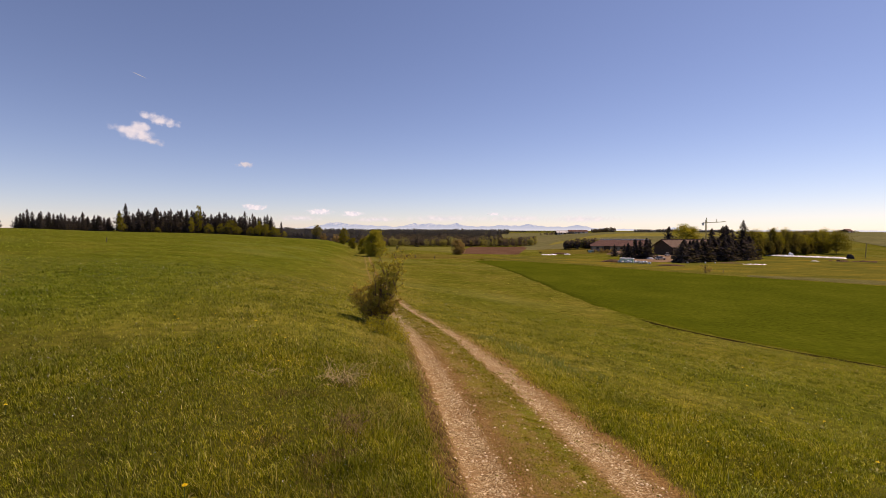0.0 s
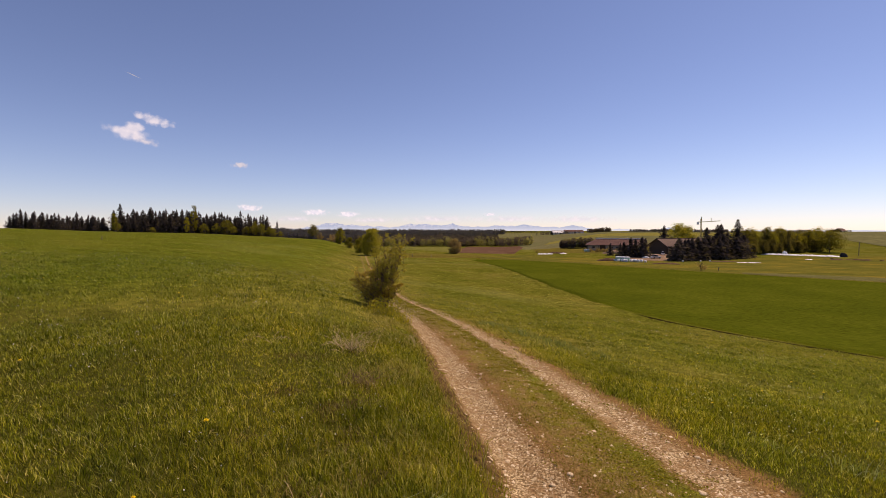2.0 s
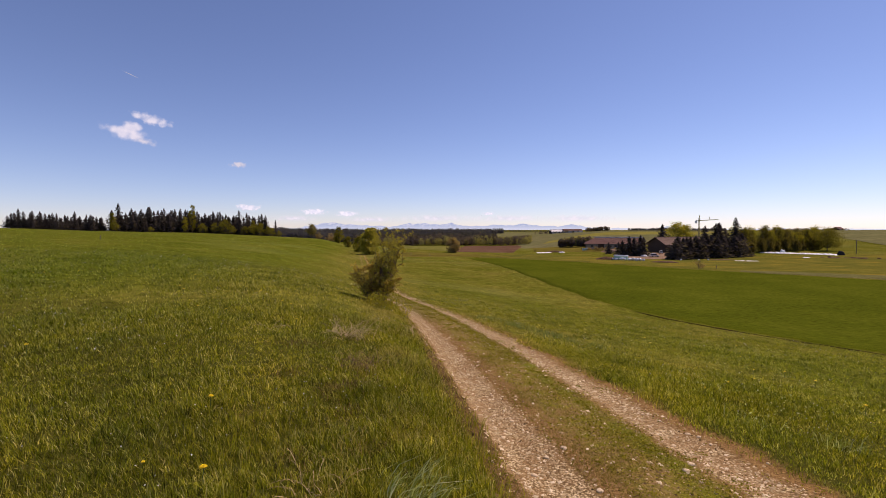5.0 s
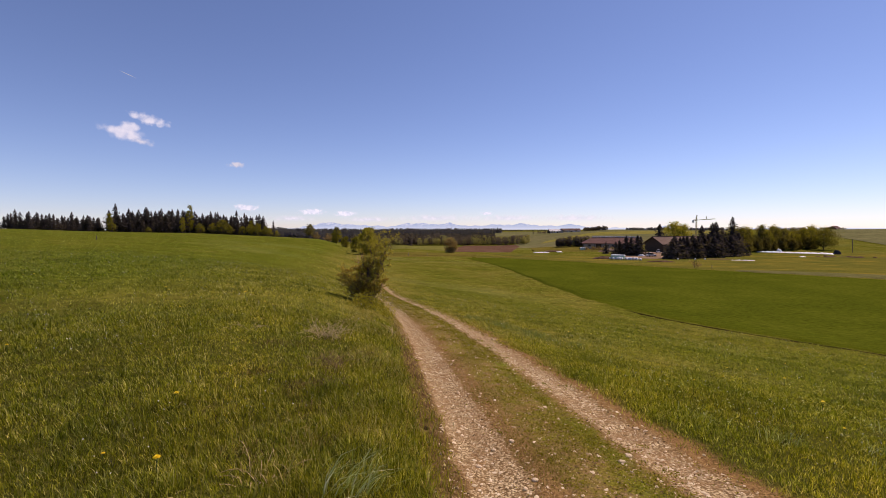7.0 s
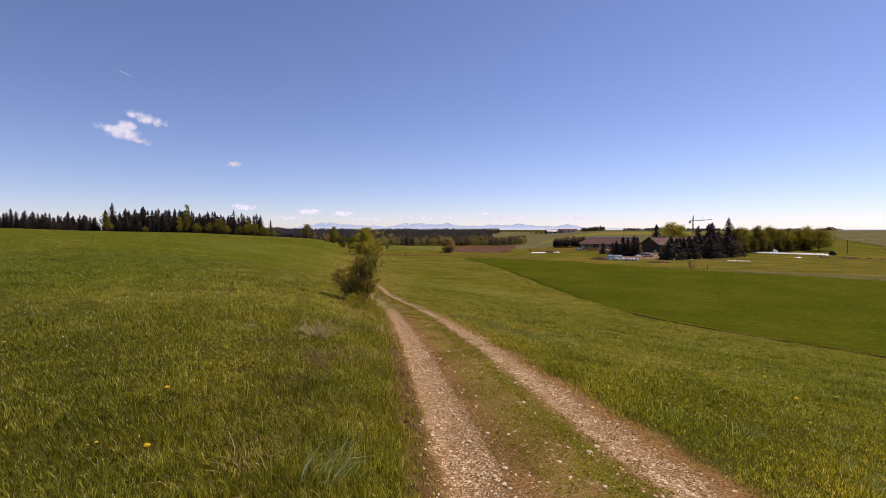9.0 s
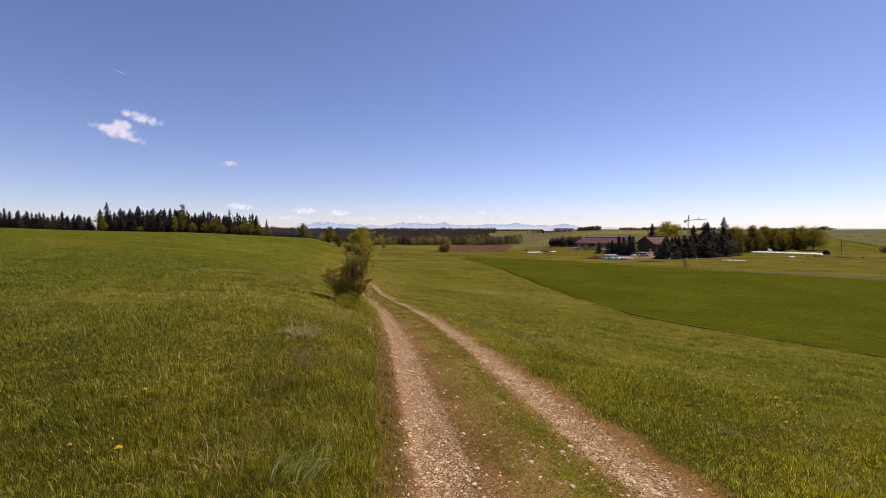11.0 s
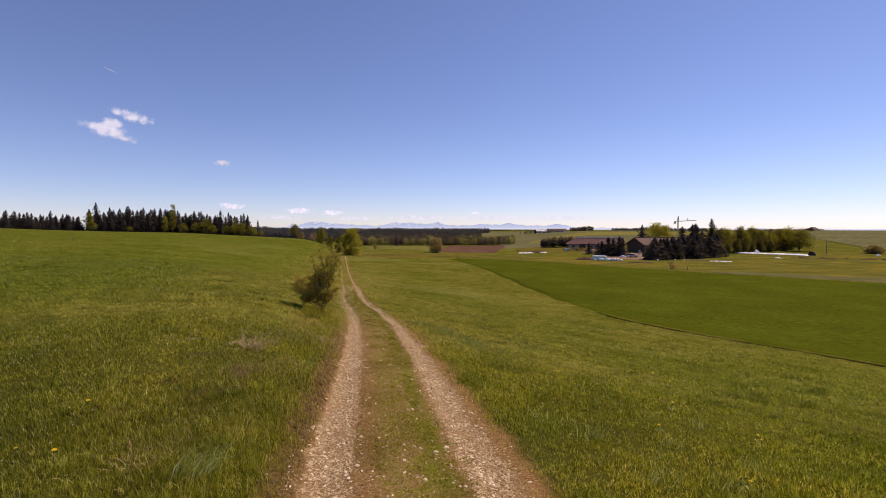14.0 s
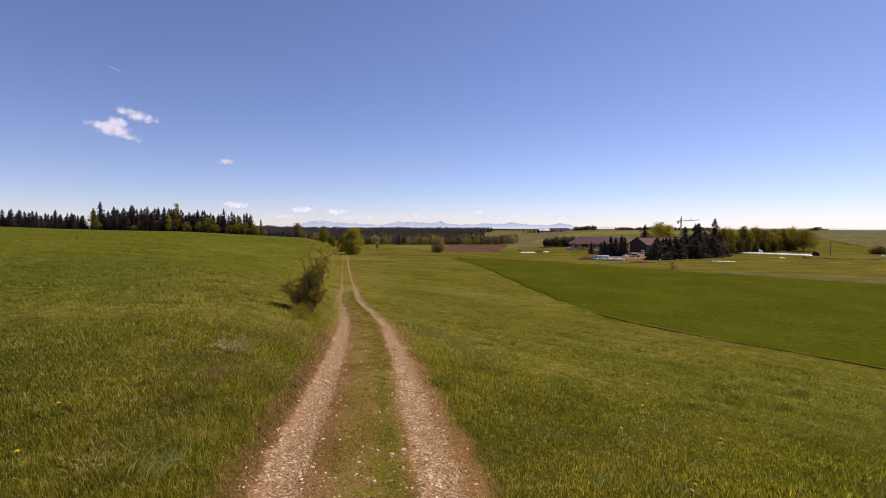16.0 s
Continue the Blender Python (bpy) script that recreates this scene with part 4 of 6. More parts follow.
# ---- farm buildings ----
def barn(name, at, turn, length, width, eave, ridge, roof_mat, wall_mat, label, doors, windows, skylight=False, over=0.8, hip=0.0):
    """Gabled barn; its ridge runs along its own x."""
    z = float(height(at[0], at[1])) + 0.1
    ob = thing(name, (at[0], at[1], z), label, "barn", "", turn)
    L, W = length / 2, width / 2
    for s, side in ((-1, "front"), (1, "rear")):
        bm = boxed((-L, s * W - 0.15, -1.0), (L, s * W + 0.15, eave))
        wall = part("wall", bm, wall_mat, ob)
        if s < 0:
            for x, w, h in doors:
                part("door", boxed((x - w / 2, -W - 0.24, 0.0), (x + w / 2, -W - 0.16, h), 0.02), PLANK, ob)
            for x in windows:
                win = part("window", boxed((x - 0.75, -W - 0.22, 1.3), (x + 0.75, -W - 0.16, 2.3), 0.02), TIMBER, ob)
                part("pane", boxed((x - 0.62, -W - 0.25, 1.42), (x + 0.62, -W - 0.225, 2.18)), DARKGLASS, win)
    for s in (-1, 1):
        bm = bmesh.new()
        ring_ = [(-W, -1.0), (W, -1.0), (W, eave), (0, ridge - 0.12 if s > 0 or not hip else eave + 0.05), (-W, eave)]
        a = [bm.verts.new((s * L - 0.14, y, h)) for y, h in ring_]
        b = [bm.verts.new((s * L + 0.14, y, h)) for y, h in ring_]
        bm.faces.new(a), bm.faces.new(b[::-1])
        for i in range(5):
            bm.faces.new((a[i], b[i], b[(i + 1) % 5], a[(i + 1) % 5]))
        part("gable", bm, PLANK, ob)
    if hip:
        bm = bmesh.new()
        low = eave - over * (ridge - eave) / W + 0.16
        quad = [(-L - over, -W - over, low), (-L - over, W + over, low), (-L - over + hip, 0.0, ridge + 0.16)]
        top_ = [bm.verts.new(v) for v in quad]
        under = [bm.verts.new((x + 0.05, y, z_ - 0.18)) for x, y, z_ in quad]
        bm.faces.new(top_), bm.faces.new(under[::-1])
        for i in range(3):
            bm.faces.new((top_[i], under[i], under[(i + 1) % 3], top_[(i + 1) % 3]))
        part("hip_roof", bm, roof_mat, ob)
    slope = (ridge - eave) / W
    drop = over * slope
    for s in (-1, 1):
        bm = bmesh.new()
        rows_ = 9
        line = []
        for i in range(rows_):
            for f, up in ((i / rows_, 0.2), ((i + 1) / rows_, 0.14)):
                line.append((s * (W + over) * (1 - f), eave - drop + (ridge - eave + drop) * f + up))
        line += [(0.0, ridge), (s * (W + over), eave - drop)]
        cut_ = lambda y: hip * (1 - abs(y) / (W + over))
        ends = [[bm.verts.new((x + q * cut_(y), y, h)) for y, h in line] for x, q in ((-L - over, 1), (L + over, 0))]
        bm.faces.new(ends[0]), bm.faces.new(ends[1][::-1])
        for k in range(len(line)):
            q = (k + 1) % len(line)
            bm.faces.new((ends[0][k], ends[1][k], ends[1][q], ends[0][q]))
        part("roof", bm, roof_mat, ob)
    part("ridge_cap", boxed((-L - over + hip, -0.45, ridge + 0.08), (L + over, 0.45, ridge + (0.6 if skylight else 0.3)), 0.05), SHEET if skylight else roof_mat, ob, "pale translucent ridge vent" if skylight else "")
    for x in np.linspace(-L, L, 6):
        part("post", boxed((x - 0.12, -W - over * 0.8, -1.0), (x + 0.12, -W - over * 0.8 + 0.24, eave - 0.5)), TIMBER, ob)
    return ob


barn("long_barn", (81.5, 279), -12, 31, 15, 3.2, 6.4, TILE, PLASTER, "low pale cattle barn with a red-brown tiled roof", [(-7, 3.2, 3.0), (5, 3.2, 3.0)], [-12, -2, 1, 11], True, 0.8, 6.0)
barn("tall_barn", (108.5, 252), 20, 30, 13, 4.3, 7.6, OLDTILE, PLANK, "dark wooden barn with a weathered brown tiled roof", [(-8, 4.0, 3.6), (3, 4.0, 3.6)], [-3, 8], False, 1.2)
for x, y, t, l, w, e, r in ((176, 1000, 12, 34, 14, 4, 8), (206, 1004, 8, 40, 16, 4, 7.5), (530, 715, 35, 18, 10, 3, 6)):
    barn("farm_building", (x, y), t, l, w, e, r, SHEET if x < 200 else TILE, SHEET, "distant pale-walled farm building on the ridge", [(0, 4, 3)], [-8, 8])


def lattice(bm, a, b, wide, bays):
    a, b = Vector(a), Vector(b)
    way = (b - a).normalized()
    s = way.orthogonal().normalized() * wide / 2
    t = way.cross(s).normalized() * wide / 2
    corner = (s + t, s - t, -s - t, -s + t)

    def bar(p, q, r=0.035):
        d = q - p
        m = Matrix.Translation((p + q) / 2) @ d.to_track_quat("Z", "Y").to_matrix().to_4x4() @ Matrix.Diagonal((r * 2, r * 2, d.length, 1))
        bmesh.ops.create_cube(bm, size=1.0, matrix=m)

    for c in corner:
        bar(a + c, b + c, 0.055)
    for i in range(bays):
        p, q = a.lerp(b, i / bays), a.lerp(b, (i + 1) / bays)
        for k in range(4):
            bar(p + corner[k], q + corner[(k + 1) % 4])
    return bm


def crane(x, y):
    z = float(height(x, y))
    ob = thing("tower_crane", (x, y, z), "slim yellow tower crane standing behind the farm", "crane")
    top = 17.6
    part("mast", lattice(bmesh.new(), (0, 0, 0), (0, 0, top), 0.6, 14), STEEL, ob)
    part("jib", lattice(bmesh.new(), (0, 0, top - 1.8), (10.6, -1.6, top - 1.1), 0.24, 10), STEEL, ob)
    part("counter_jib", lattice(bmesh.new(), (0, 0, top - 1.8), (-1.8, 0.3, top - 1.9), 0.45, 2), STEEL, ob)
    part("counterweight", boxed((-2.2, -0.5, top - 3.4), (-1.4, 0.9, top - 1.8), 0.05), SHEET, ob)
    part("apex", lattice(bmesh.new(), (0, 0, top - 1.2), (0.2, 0, top + 1.4), 0.35, 3), STEEL, ob)
    part("king_post", lattice(bmesh.new(), (5.6, -0.8, top - 1.3), (5.6, -0.8, top + 0.4), 0.12, 2), STEEL, ob)


crane(139, 297)

# ---- farm trees ----
YOUNG = [spruce_meshes(9, 2.4, 51), spruce_meshes(10, 2.7, 52)]
for x, y, s in ((65, 229, 0.64), (68.5, 225, 0.72), (66.5, 213, 0.85), (69, 211.5, 0.98), (71.3, 212, 0.92), (73.4, 210, 1.02), (75.2, 211, 0.94)):
    plant("spruce", YOUNG[int(x) % 2], x, y, "dark young spruce before the cattle barn", "tree", "farmyard spruces", (s * 1.45, s * 1.45, s * 0.92))
rng0 = np.random.default_rng(60)
for i in range(36):
    f = i / 35
    x, y = 78 + 40 * f + rng0.uniform(-1, 1), 186 + 27 * f + rng0.uniform(-2, 3)
    plant("spruce", YOUNG[i % 2], x, y, "dark spruce in the dense farm windbreak", "tree", "windbreak spruces", (float(rng0.uniform(1.5, 2.1)),) * 2 + (float(rng0.uniform(0.68, 0.9) + 0.16 * min(1, 3 * f)),))
for x, y, s in ((111.8, 284, 0.95), (112.5, 224, 1.0), (122.5, 226, 0.93), (111, 231, 0.92), (116.5, 230, 0.98), (114.5, 225, 1.02), (119, 228, 0.8)):
    plant("spruce", SPRUCES[1 if x == 122.5 else 2], x, y, "tall dark spruce towering over the farm", "tree", "tall farm spruces", (s * 1.8, s * 1.8, s))
plant("willow", broadleaf_meshes(14.2, 13, 61, WILLOWLEAF, 0.25, 90, 100, 0.15), 121.5, 288, "big rounded pale yellow-green willow behind the barn", "tree")
plant("willow", broadleaf_meshes(13.4, 10, 62, WILLOWLEAF, 0.25, 70, 95, 0.15), 128, 290, "pale yellow-green willow behind the barn", "tree")
BIG = [broadleaf_meshes(15, 6.8, 63, OLIVE, 0.2, 90, 62, 0.1, 2, 0.35), broadleaf_meshes(14.5, 7.4, 64, SPRING, 0.2, 80, 58, 0.12, 2, 0.5), broadleaf_meshes(13.5, 6.6, 65, WOODLAND, 0.2, 84, 62, 0.1, 2, 0.3)]
for i in range(20):
    f = i / 19
    x, y = 133 + 54 * f + rng0.uniform(-2, 2), 242 + 22 * f + rng0.uniform(-1, 5)
    plant("ash_tree", BIG[i % 3], x, y, "half-leafed olive broadleaf tree in the farm row", "tree", "farm broadleaf row", (float(rng0.uniform(0.85, 1.15)),) * 2 + (float(rng0.uniform(0.74, 1.0) - 0.14 * f),))
SHADY = broadleaf_meshes(8.6, 6.0, 34, WOODLAND, 0.3, 60, 56, 0.05, 6)
for i in range(10):
    f = i / 9
    plant("elder_bush", SHADY, 132 + 50 * f, 236 + 21 * f + rng0.uniform(-1, 1), "dense dark green bush under the farm trees", "tree", "farm hedge bushes", float(rng0.uniform(0.55, 0.85)), foot="stems")
plant("oak", broadleaf_meshes(10.6, 13.5, 66, OLIVE, 0.22, 110, 90, 0.2, 1, 0.2), 181, 250, "spreading budding oak with a clear trunk beside the farm", "tree")
for x, y, sx in ((67.5, 262, 0.5), (70.5, 261, 0.42), (73.5, 263, 0.5), (77, 260, 0.4), (64, 264, 0.4)):
    plant("elder_bush", SHOULDER[2], x, y, "low budding bush before the cattle barn", "tree", "barn bushes", (sx * 1.3, sx * 1.3, sx), foot="stems")
plant("elder_bush", SCRUB[2], 201, 229, "budding brown bush in the far pasture", "tree", scale=(1.4, 1.4, 0.65), foot="stems")
plant("elder_bush", broadleaf_meshes(2.1, 2.6, 67, RUSSET, 0.12, 24, 20, 0.2, 5, 0.5), 52.3, 110.6, "small bare bush at the far edge of the crop", "tree", foot="stems")


# ---- farm clutter ----
def heap(name, x, y, sx, sy, h, mat, label, seed, turn=0.0):
    rng = np.random.default_rng(seed)
    u, v = np.meshgrid(np.linspace(-1, 1, 17), np.linspace(-1, 1, 13), indexing="ij")
    rr = np.clip(1 - (u ** 2 + v ** 2), 0, 1)
    bump = sum(rng.uniform(0.1, 0.3) / k * np.sin(k * 2.1 * u + rng.uniform(0, 6)) * np.sin(k * 2.3 * v + rng.uniform(0, 6)) for k in range(1, 6))
    z = h * (rr ** 0.6) * (1 + bump) - 0.15
    ob = part(name, quick_mesh(name, np.stack([u * sx, v * sy, z], -1).reshape(-1, 3), sheet_faces(17, 13)), mat, smooth=True)
    ob.matrix_world = pose(x, y, float(height(x, y)) + 0.12, 0, 0, turn)
    return tagged(ob, label, "heap")


heap("soil_heap", 49.3, 176.5, 4.2, 2.0, 1.2, HEAP, "dark brown soil heap beside the wrapped bales", 1)
heap("soil_heap", 60, 150, 4.5, 1.3, 0.7, HEAP, "long low dark soil bank before the yard", 2, -8)
heap("manure_heap", 42.6, 247, 5, 2, 1.0, HEAP, "dark manure heap near the thicket", 3)
rng5 = np.random.default_rng(75)
for i in range(26):
    f = rng5.uniform(-1, 1)
    x, y = 160 + 15 * f + rng5.normal() * 0.8, 199 - 8 * f + rng5.normal() * 2.2
    ob = heap("soil_heap", x, y, rng5.uniform(0.8, 2.4), rng5.uniform(0.6, 1.3), rng5.uniform(0.2, 0.6), HEAP, "clumped dark mound of turned earth in the pasture", 20 + i, rng5.uniform(-50, 0))
    ob["group"] = "turned earth mounds"
heap("soil_heap", 96, 186, 7, 2, 0.35, HEAP, "low dark soil bank beside the plastic sheet", 5, 10)
for i in range(7):
    ob = heap("film_heap", 98.5 + i * 1.1, 180 + rng5.normal() * 1.0, rng5.uniform(0.6, 1.5), rng5.uniform(0.5, 1.0), rng5.uniform(0.22, 0.34), FILM, "crumpled white plastic film lying in the meadow", 60 + i, rng5.uniform(-40, 40))
    ob["group"] = "film scraps in the meadow"
heap("film_heap", 139, 203, 1.6, 0.6, 0.35, FILM, "small flat patch of white plastic film", 7, -20)
for i in range(7):
    ob = heap("film_heap", 31.5 + i * 1.1, 234 + i * 0.8 + rng5.normal() * 0.5, rng5.uniform(0.7, 1.5), rng5.uniform(0.5, 1.0), rng5.uniform(0.25, 0.5), FILM, "crumpled white film and sheets beside the dark heap", 80 + i, rng5.uniform(-20, 60))
    ob["group"] = "film scraps by the heap"
heap("silage_clamp", 45.5, 245, 1.8, 1.0, 0.5, FILM, "small white film covered silage heap", 9)
heap("silage_dome", 152.5, 239.5, 1.2, 1.2, 2.0, FILM, "white film dome above the bale row", 10)
heap("silage_dome", 190, 214, 1.0, 0.9, 0.9, FILM, "white film covered heap in the pasture", 11)
heap("rubble_heap", 72, 247, 6, 2.5, 1.8, YARD, "pale brown rubble heap before the cattle barn", 12)


def bale_mesh():
    bm = bmesh.new()
    bmesh.ops.create_cone(bm, cap_ends=True, segments=16, radius1=0.62, radius2=0.62, depth=1.2, matrix=Matrix.Rotation(radians(90), 4, "X") @ Matrix.Identity(4))
    bmesh.ops.bevel(bm, geom=[e for e in bm.edges if abs(e.verts[0].co.y - e.verts[1].co.y) < 0.01], offset=0.12, segments=2, affect="EDGES")
    me = bpy.data.meshes.new("wrapped_bale")
    bm.to_mesh(me)
    bm.free()
    return finish_mesh(me, FILM, True)


BALE = bale_mesh()


def bale(x, y, turn, lift=0.0, size=1.0, group="wrapped bales"):
    ob = tagged(part("wrapped_bale", BALE, FILM), "round hay bale wrapped in white film", "bale", group)
    ob.matrix_world = pose(x, y, float(height(x, y)) + 0.1 + 0.6 * size + lift, 0, 0, turn) @ Matrix.Diagonal((size, size, size, 1))


rng1 = np.random.default_rng(70)
def long_clamp():
    """Low silage clamp under film; lumps where the film is weighed down."""
    u, v = np.meshgrid(np.linspace(-1, 1, 121), np.linspace(-1, 1, 13), indexing="ij")
    rng = np.random.default_rng(77)
    lump = np.interp(u[:, 0], np.linspace(-1, 1, 60), rng.uniform(-0.18, 0.18, 60))[:, None] + 0.08 * rng.normal(size=u.shape)
    z = 0.62 * np.clip(1 - v ** 2, 0, 1) ** 0.5 * np.clip((1 - np.abs(u)) * 9, 0, 1) ** 0.6 * (0.9 + lump) - 0.1
    ob = part("silage_clamp", quick_mesh("silage_clamp", np.stack([u * 15.4, v * (2.0 + 0.3 * lump), z], -1).reshape(-1, 3), sheet_faces(121, 13)), FILM, smooth=True)
    ob.matrix_world = pose(153.8, 231.4, float(height(153.8, 231.4)) + 0.14, 0, 0, -44)
    tagged(ob, "long low silage clamp under lumpy white film", "silage clamp")


long_clamp()
for i in range(12):
    f = (i + rng1.uniform(0, 0.8)) / 12
    bale(144 + 20 * f, 240.6 - 19.4 * f + rng1.uniform(-0.3, 0.3), rng1.uniform(60, 100), 0, rng1.uniform(0.22, 0.36), "sacks along the clamp")
for i in range(17):
    f = i / 16
    bale(51.2 + 8.0 * f + rng1.uniform(-0.5, 0.5), 175.5 - 9 * f + rng1.uniform(-1.2, 1.2), rng1.uniform(0, 180), 0, rng1.uniform(0.55, 0.8), "bales by the yard")
for x, y in ((78.5, 181), (85.6, 182.3), (90, 184)):
    bale(x, y, x * 30, 0, 0.42, "bales under the spruces")
cont = thing("feed_container", (54.2, 174.6, float(height(54.2, 174.6)) + 0.2), "pale green covered container among the bales", "container", "", -30)
part("body", boxed((-2.4, -1.0, 0.0), (2.4, 1.0, 1.3), 0.08), GREENFILM, cont)
part("cover", boxed((-2.5, -1.1, 1.3), (2.5, 1.1, 1.7), 0.15), FILM, cont)
copy_thing(cont, pose(62.0, 264, float(height(62.0, 264)) + 0.2, 0, 0, 10) @ Matrix.Diagonal((0.62, 0.62, 0.8, 1)))


def wheel_mesh(r, w):
    bm = bmesh.new()
    bmesh.ops.create_cone(bm, cap_ends=True, segments=18, radius1=r, radius2=r, depth=w, matrix=Matrix.Rotation(radians(90), 4, "X"))
    bmesh.ops.bevel(bm, geom=[e for e in bm.edges if abs(e.verts[0].co.y - e.verts[1].co.y) < 0.01], offset=w * 0.2, segments=2, affect="EDGES")
    return bm


def vehicle(name, x, y, turn, label, paint, length=4.2):
    ob = thing(name, (x, y, float(height(x, y)) + 0.2), label, "car", "", turn)
    h = length / 2
    part("body", boxed((-h, -0.85, 0.35), (h, 0.85, 0.95), 0.12), paint, ob)
    bm = boxed((-h * 0.75, -0.75, 0.95), (h * 0.4, 0.75, 1.55), 0.1)
    for v in bm.verts:
        if v.co.z > 1.3:
            v.co.x *= 0.8
            v.co.y *= 0.88
    part("cabin", bm, DARKGLASS, ob)
    part("roof", boxed((-h * 0.6, -0.62, 1.53), (h * 0.3, 0.62, 1.6), 0.03), paint, ob)
    for sx in (-0.62, 0.62):
        for sy in (-0.8, 0.8):
            w = part("wheel", wheel_mesh(0.33, 0.22), RUBBER, ob)
            w.location = (sx * h, sy, 0.33)
    return ob


vehicle("parked_car", 76.4, 202, 15, "white car parked in the farmyard", CARPAINT)
vehicle("parked_car", 91, 232, 70, "pale car parked before the wooden barn", CARPAINT)
heap("film_heap", 74.0, 207, 1.6, 0.8, 1.1, FILM, "white sacks and film piled in the farmyard", 15)
heap("tyre_pile", 165.8, 220.6, 1.6, 1.4, 1.9, RUBBER, "pile of black tyres at the end of the bale row", 16)


def post(name, x, y, h, r, label, group=""):
    b = Build()
    b.tube([(0, 0, -0.3), (0.01, 0, h * 0.5), (0.03, 0.01, h), (0.03, 0.01, h + 0.01)], [r, r * 0.95, r * 0.9, 0.01], 8)
    ob = part(name, b.mesh(name), TIMBER)
    ob.matrix_world = pose(x, y, float(height(x, y)))
    tagged(ob, label, "post", group)


post("fence_post", -62.0, 72.0, 0.75, 0.05, "thin weathered marker post on the hillside")
post("fence_post", -21.0, 150.3, 1.2, 0.09, "weathered fence post below the pasture", "fence posts")
post("fence_post", -15.0, 153.0, 1.1, 0.09, "weathered fence post below the pasture", "fence posts")
post("fence_post", 55.8, 110.0, 0.9, 0.08, "short timber post at the edge of the crop")
post("utility_pole", 178, 228, 6.5, 0.14, "wooden utility pole in the pasture")


# ---- the bush beside the track ----
def near_bush(x, y):
    rng = np.random.default_rng(80)
    ob = thing("wild_bush", (x, y, float(height(x, y))), "scraggy wild bush with dark twigs and small reddish green leaves", "bush")
    leaf, sprig = Build(), Build()
    for i in range(50):
        a = i * 2.4 + rng.normal() * 0.2
        foot = np.array([0.16 * math.cos(a), 0.16 * math.sin(a), -0.1])
        if i < 29:  # rounded body
            up = -0.3 + 1.3 * ((i * 0.618) % 1.0)
            out = 0.7 * math.sqrt(1 - min(abs(up), 0.98) ** 2) * rng.uniform(0.7, 1.12)
            tip = np.array([out * math.cos(a) - 0.1, 0.9 * out * math.sin(a), 0.92 + 0.62 * up])
            twigs, many0, many1, reach0, leaves_ = 14, 16, 32, 1.0, leaf
        else:  # long open shoots that rise out of the top, leaning to one side
            tip = np.array([rng.uniform(-0.2, 0.95), rng.uniform(-0.4, 0.4), rng.uniform(1.6, 2.35)])
            tip[2] -= 0.4 * max(tip[0] - 0.5, 0)
            twigs, many0, many1, reach0, leaves_ = 15, 11, 22, 0.85, sprig
        stem = Build()
        line = bent(foot, tip, rng, 0.05, 8)
        stem.tube(line, np.linspace(0.019, 0.004, 8), 6)
        for k in range(twigs):
            f = rng.uniform(0.28, 1.0)
            at = np.array([np.interp(f, np.linspace(0, 1, 8), line[:, c]) for c in range(3)])
            b = rng.uniform(0, 6.283)
            reach = reach0 * rng.uniform(0.16, 0.42) * (1.15 - 0.5 * f)
            end = at + np.array([reach * math.cos(b), reach * math.sin(b), reach * rng.uniform(-0.2, 0.8)])
            tw = bent(at, end, rng, 0.09, 4)
            stem.tube(tw, np.linspace(0.006, 0.0022, 4), 4)
            many = int(rng.uniform(many0, many1) * (0.3 if end[2] < 0.5 else 1.0))
            knots = rng.uniform(0.25, 1.05, (max(many // 4, 1), 1))[rng.integers(0, max(many // 4, 1), many)]
            leaves_.leaves(at + (end - at) * knots + rng.normal(size=(many, 3)) * 0.028, 0.03, rng)
        part("stem", stem.mesh("stem"), TWIG, ob)
    part("foliage", leaf.mesh("foliage"), BUSHLEAF, ob)
    part("shoot_leaves", sprig.mesh("shoot_leaves"), SHOOTLEAF, ob, "fresher green leaves on the long shoots")


near_bush(-2.85, 14.25)


def young_shrub(x, y, seed, count, wide, tall, label):
    rng = np.random.default_rng(seed)
    ob = thing("young_shrub", (x, y, float(ground_z(x, y))), label, "bush", "young shrubs")
    shoots, leaf = Build(), Build()
    for i in range(count):
        a, d = rng.uniform(0, 6.283), wide * math.sqrt(rng.uniform(0, 1))
        foot = np.array([d * math.cos(a), d * math.sin(a), -0.05])
        tip = foot + np.array([rng.normal() * 0.09, rng.normal() * 0.09, tall * rng.uniform(0.5, 1.1)])
        line = bent(foot, tip, rng, 0.05, 4)
        shoots.tube(line, np.linspace(0.004, 0.0015, 4), 4)
        pts = line[1] + (tip - line[1]) * rng.uniform(-0.2, 1, (18, 1)) + rng.normal(size=(18, 3)) * 0.04
        leaf.leaves(pts, 0.03, rng)
    part("shoots", shoots.mesh("shoots"), STEM, ob)
    part("leaves", leaf.mesh("leaves"), LIME, ob)


young_shrub(-2.2, 12.5, 83, 42, 0.34, 0.6, "low lime yellow young shrub before the wild bush")
young_shrub(-1.75, 11.9, 84, 20, 0.25, 0.36, "small lime green shoots in the verge grass")
young_shrub(-2.75, 12.9, 85, 18, 0.3, 0.34, "small lime green shoots in the verge grass")


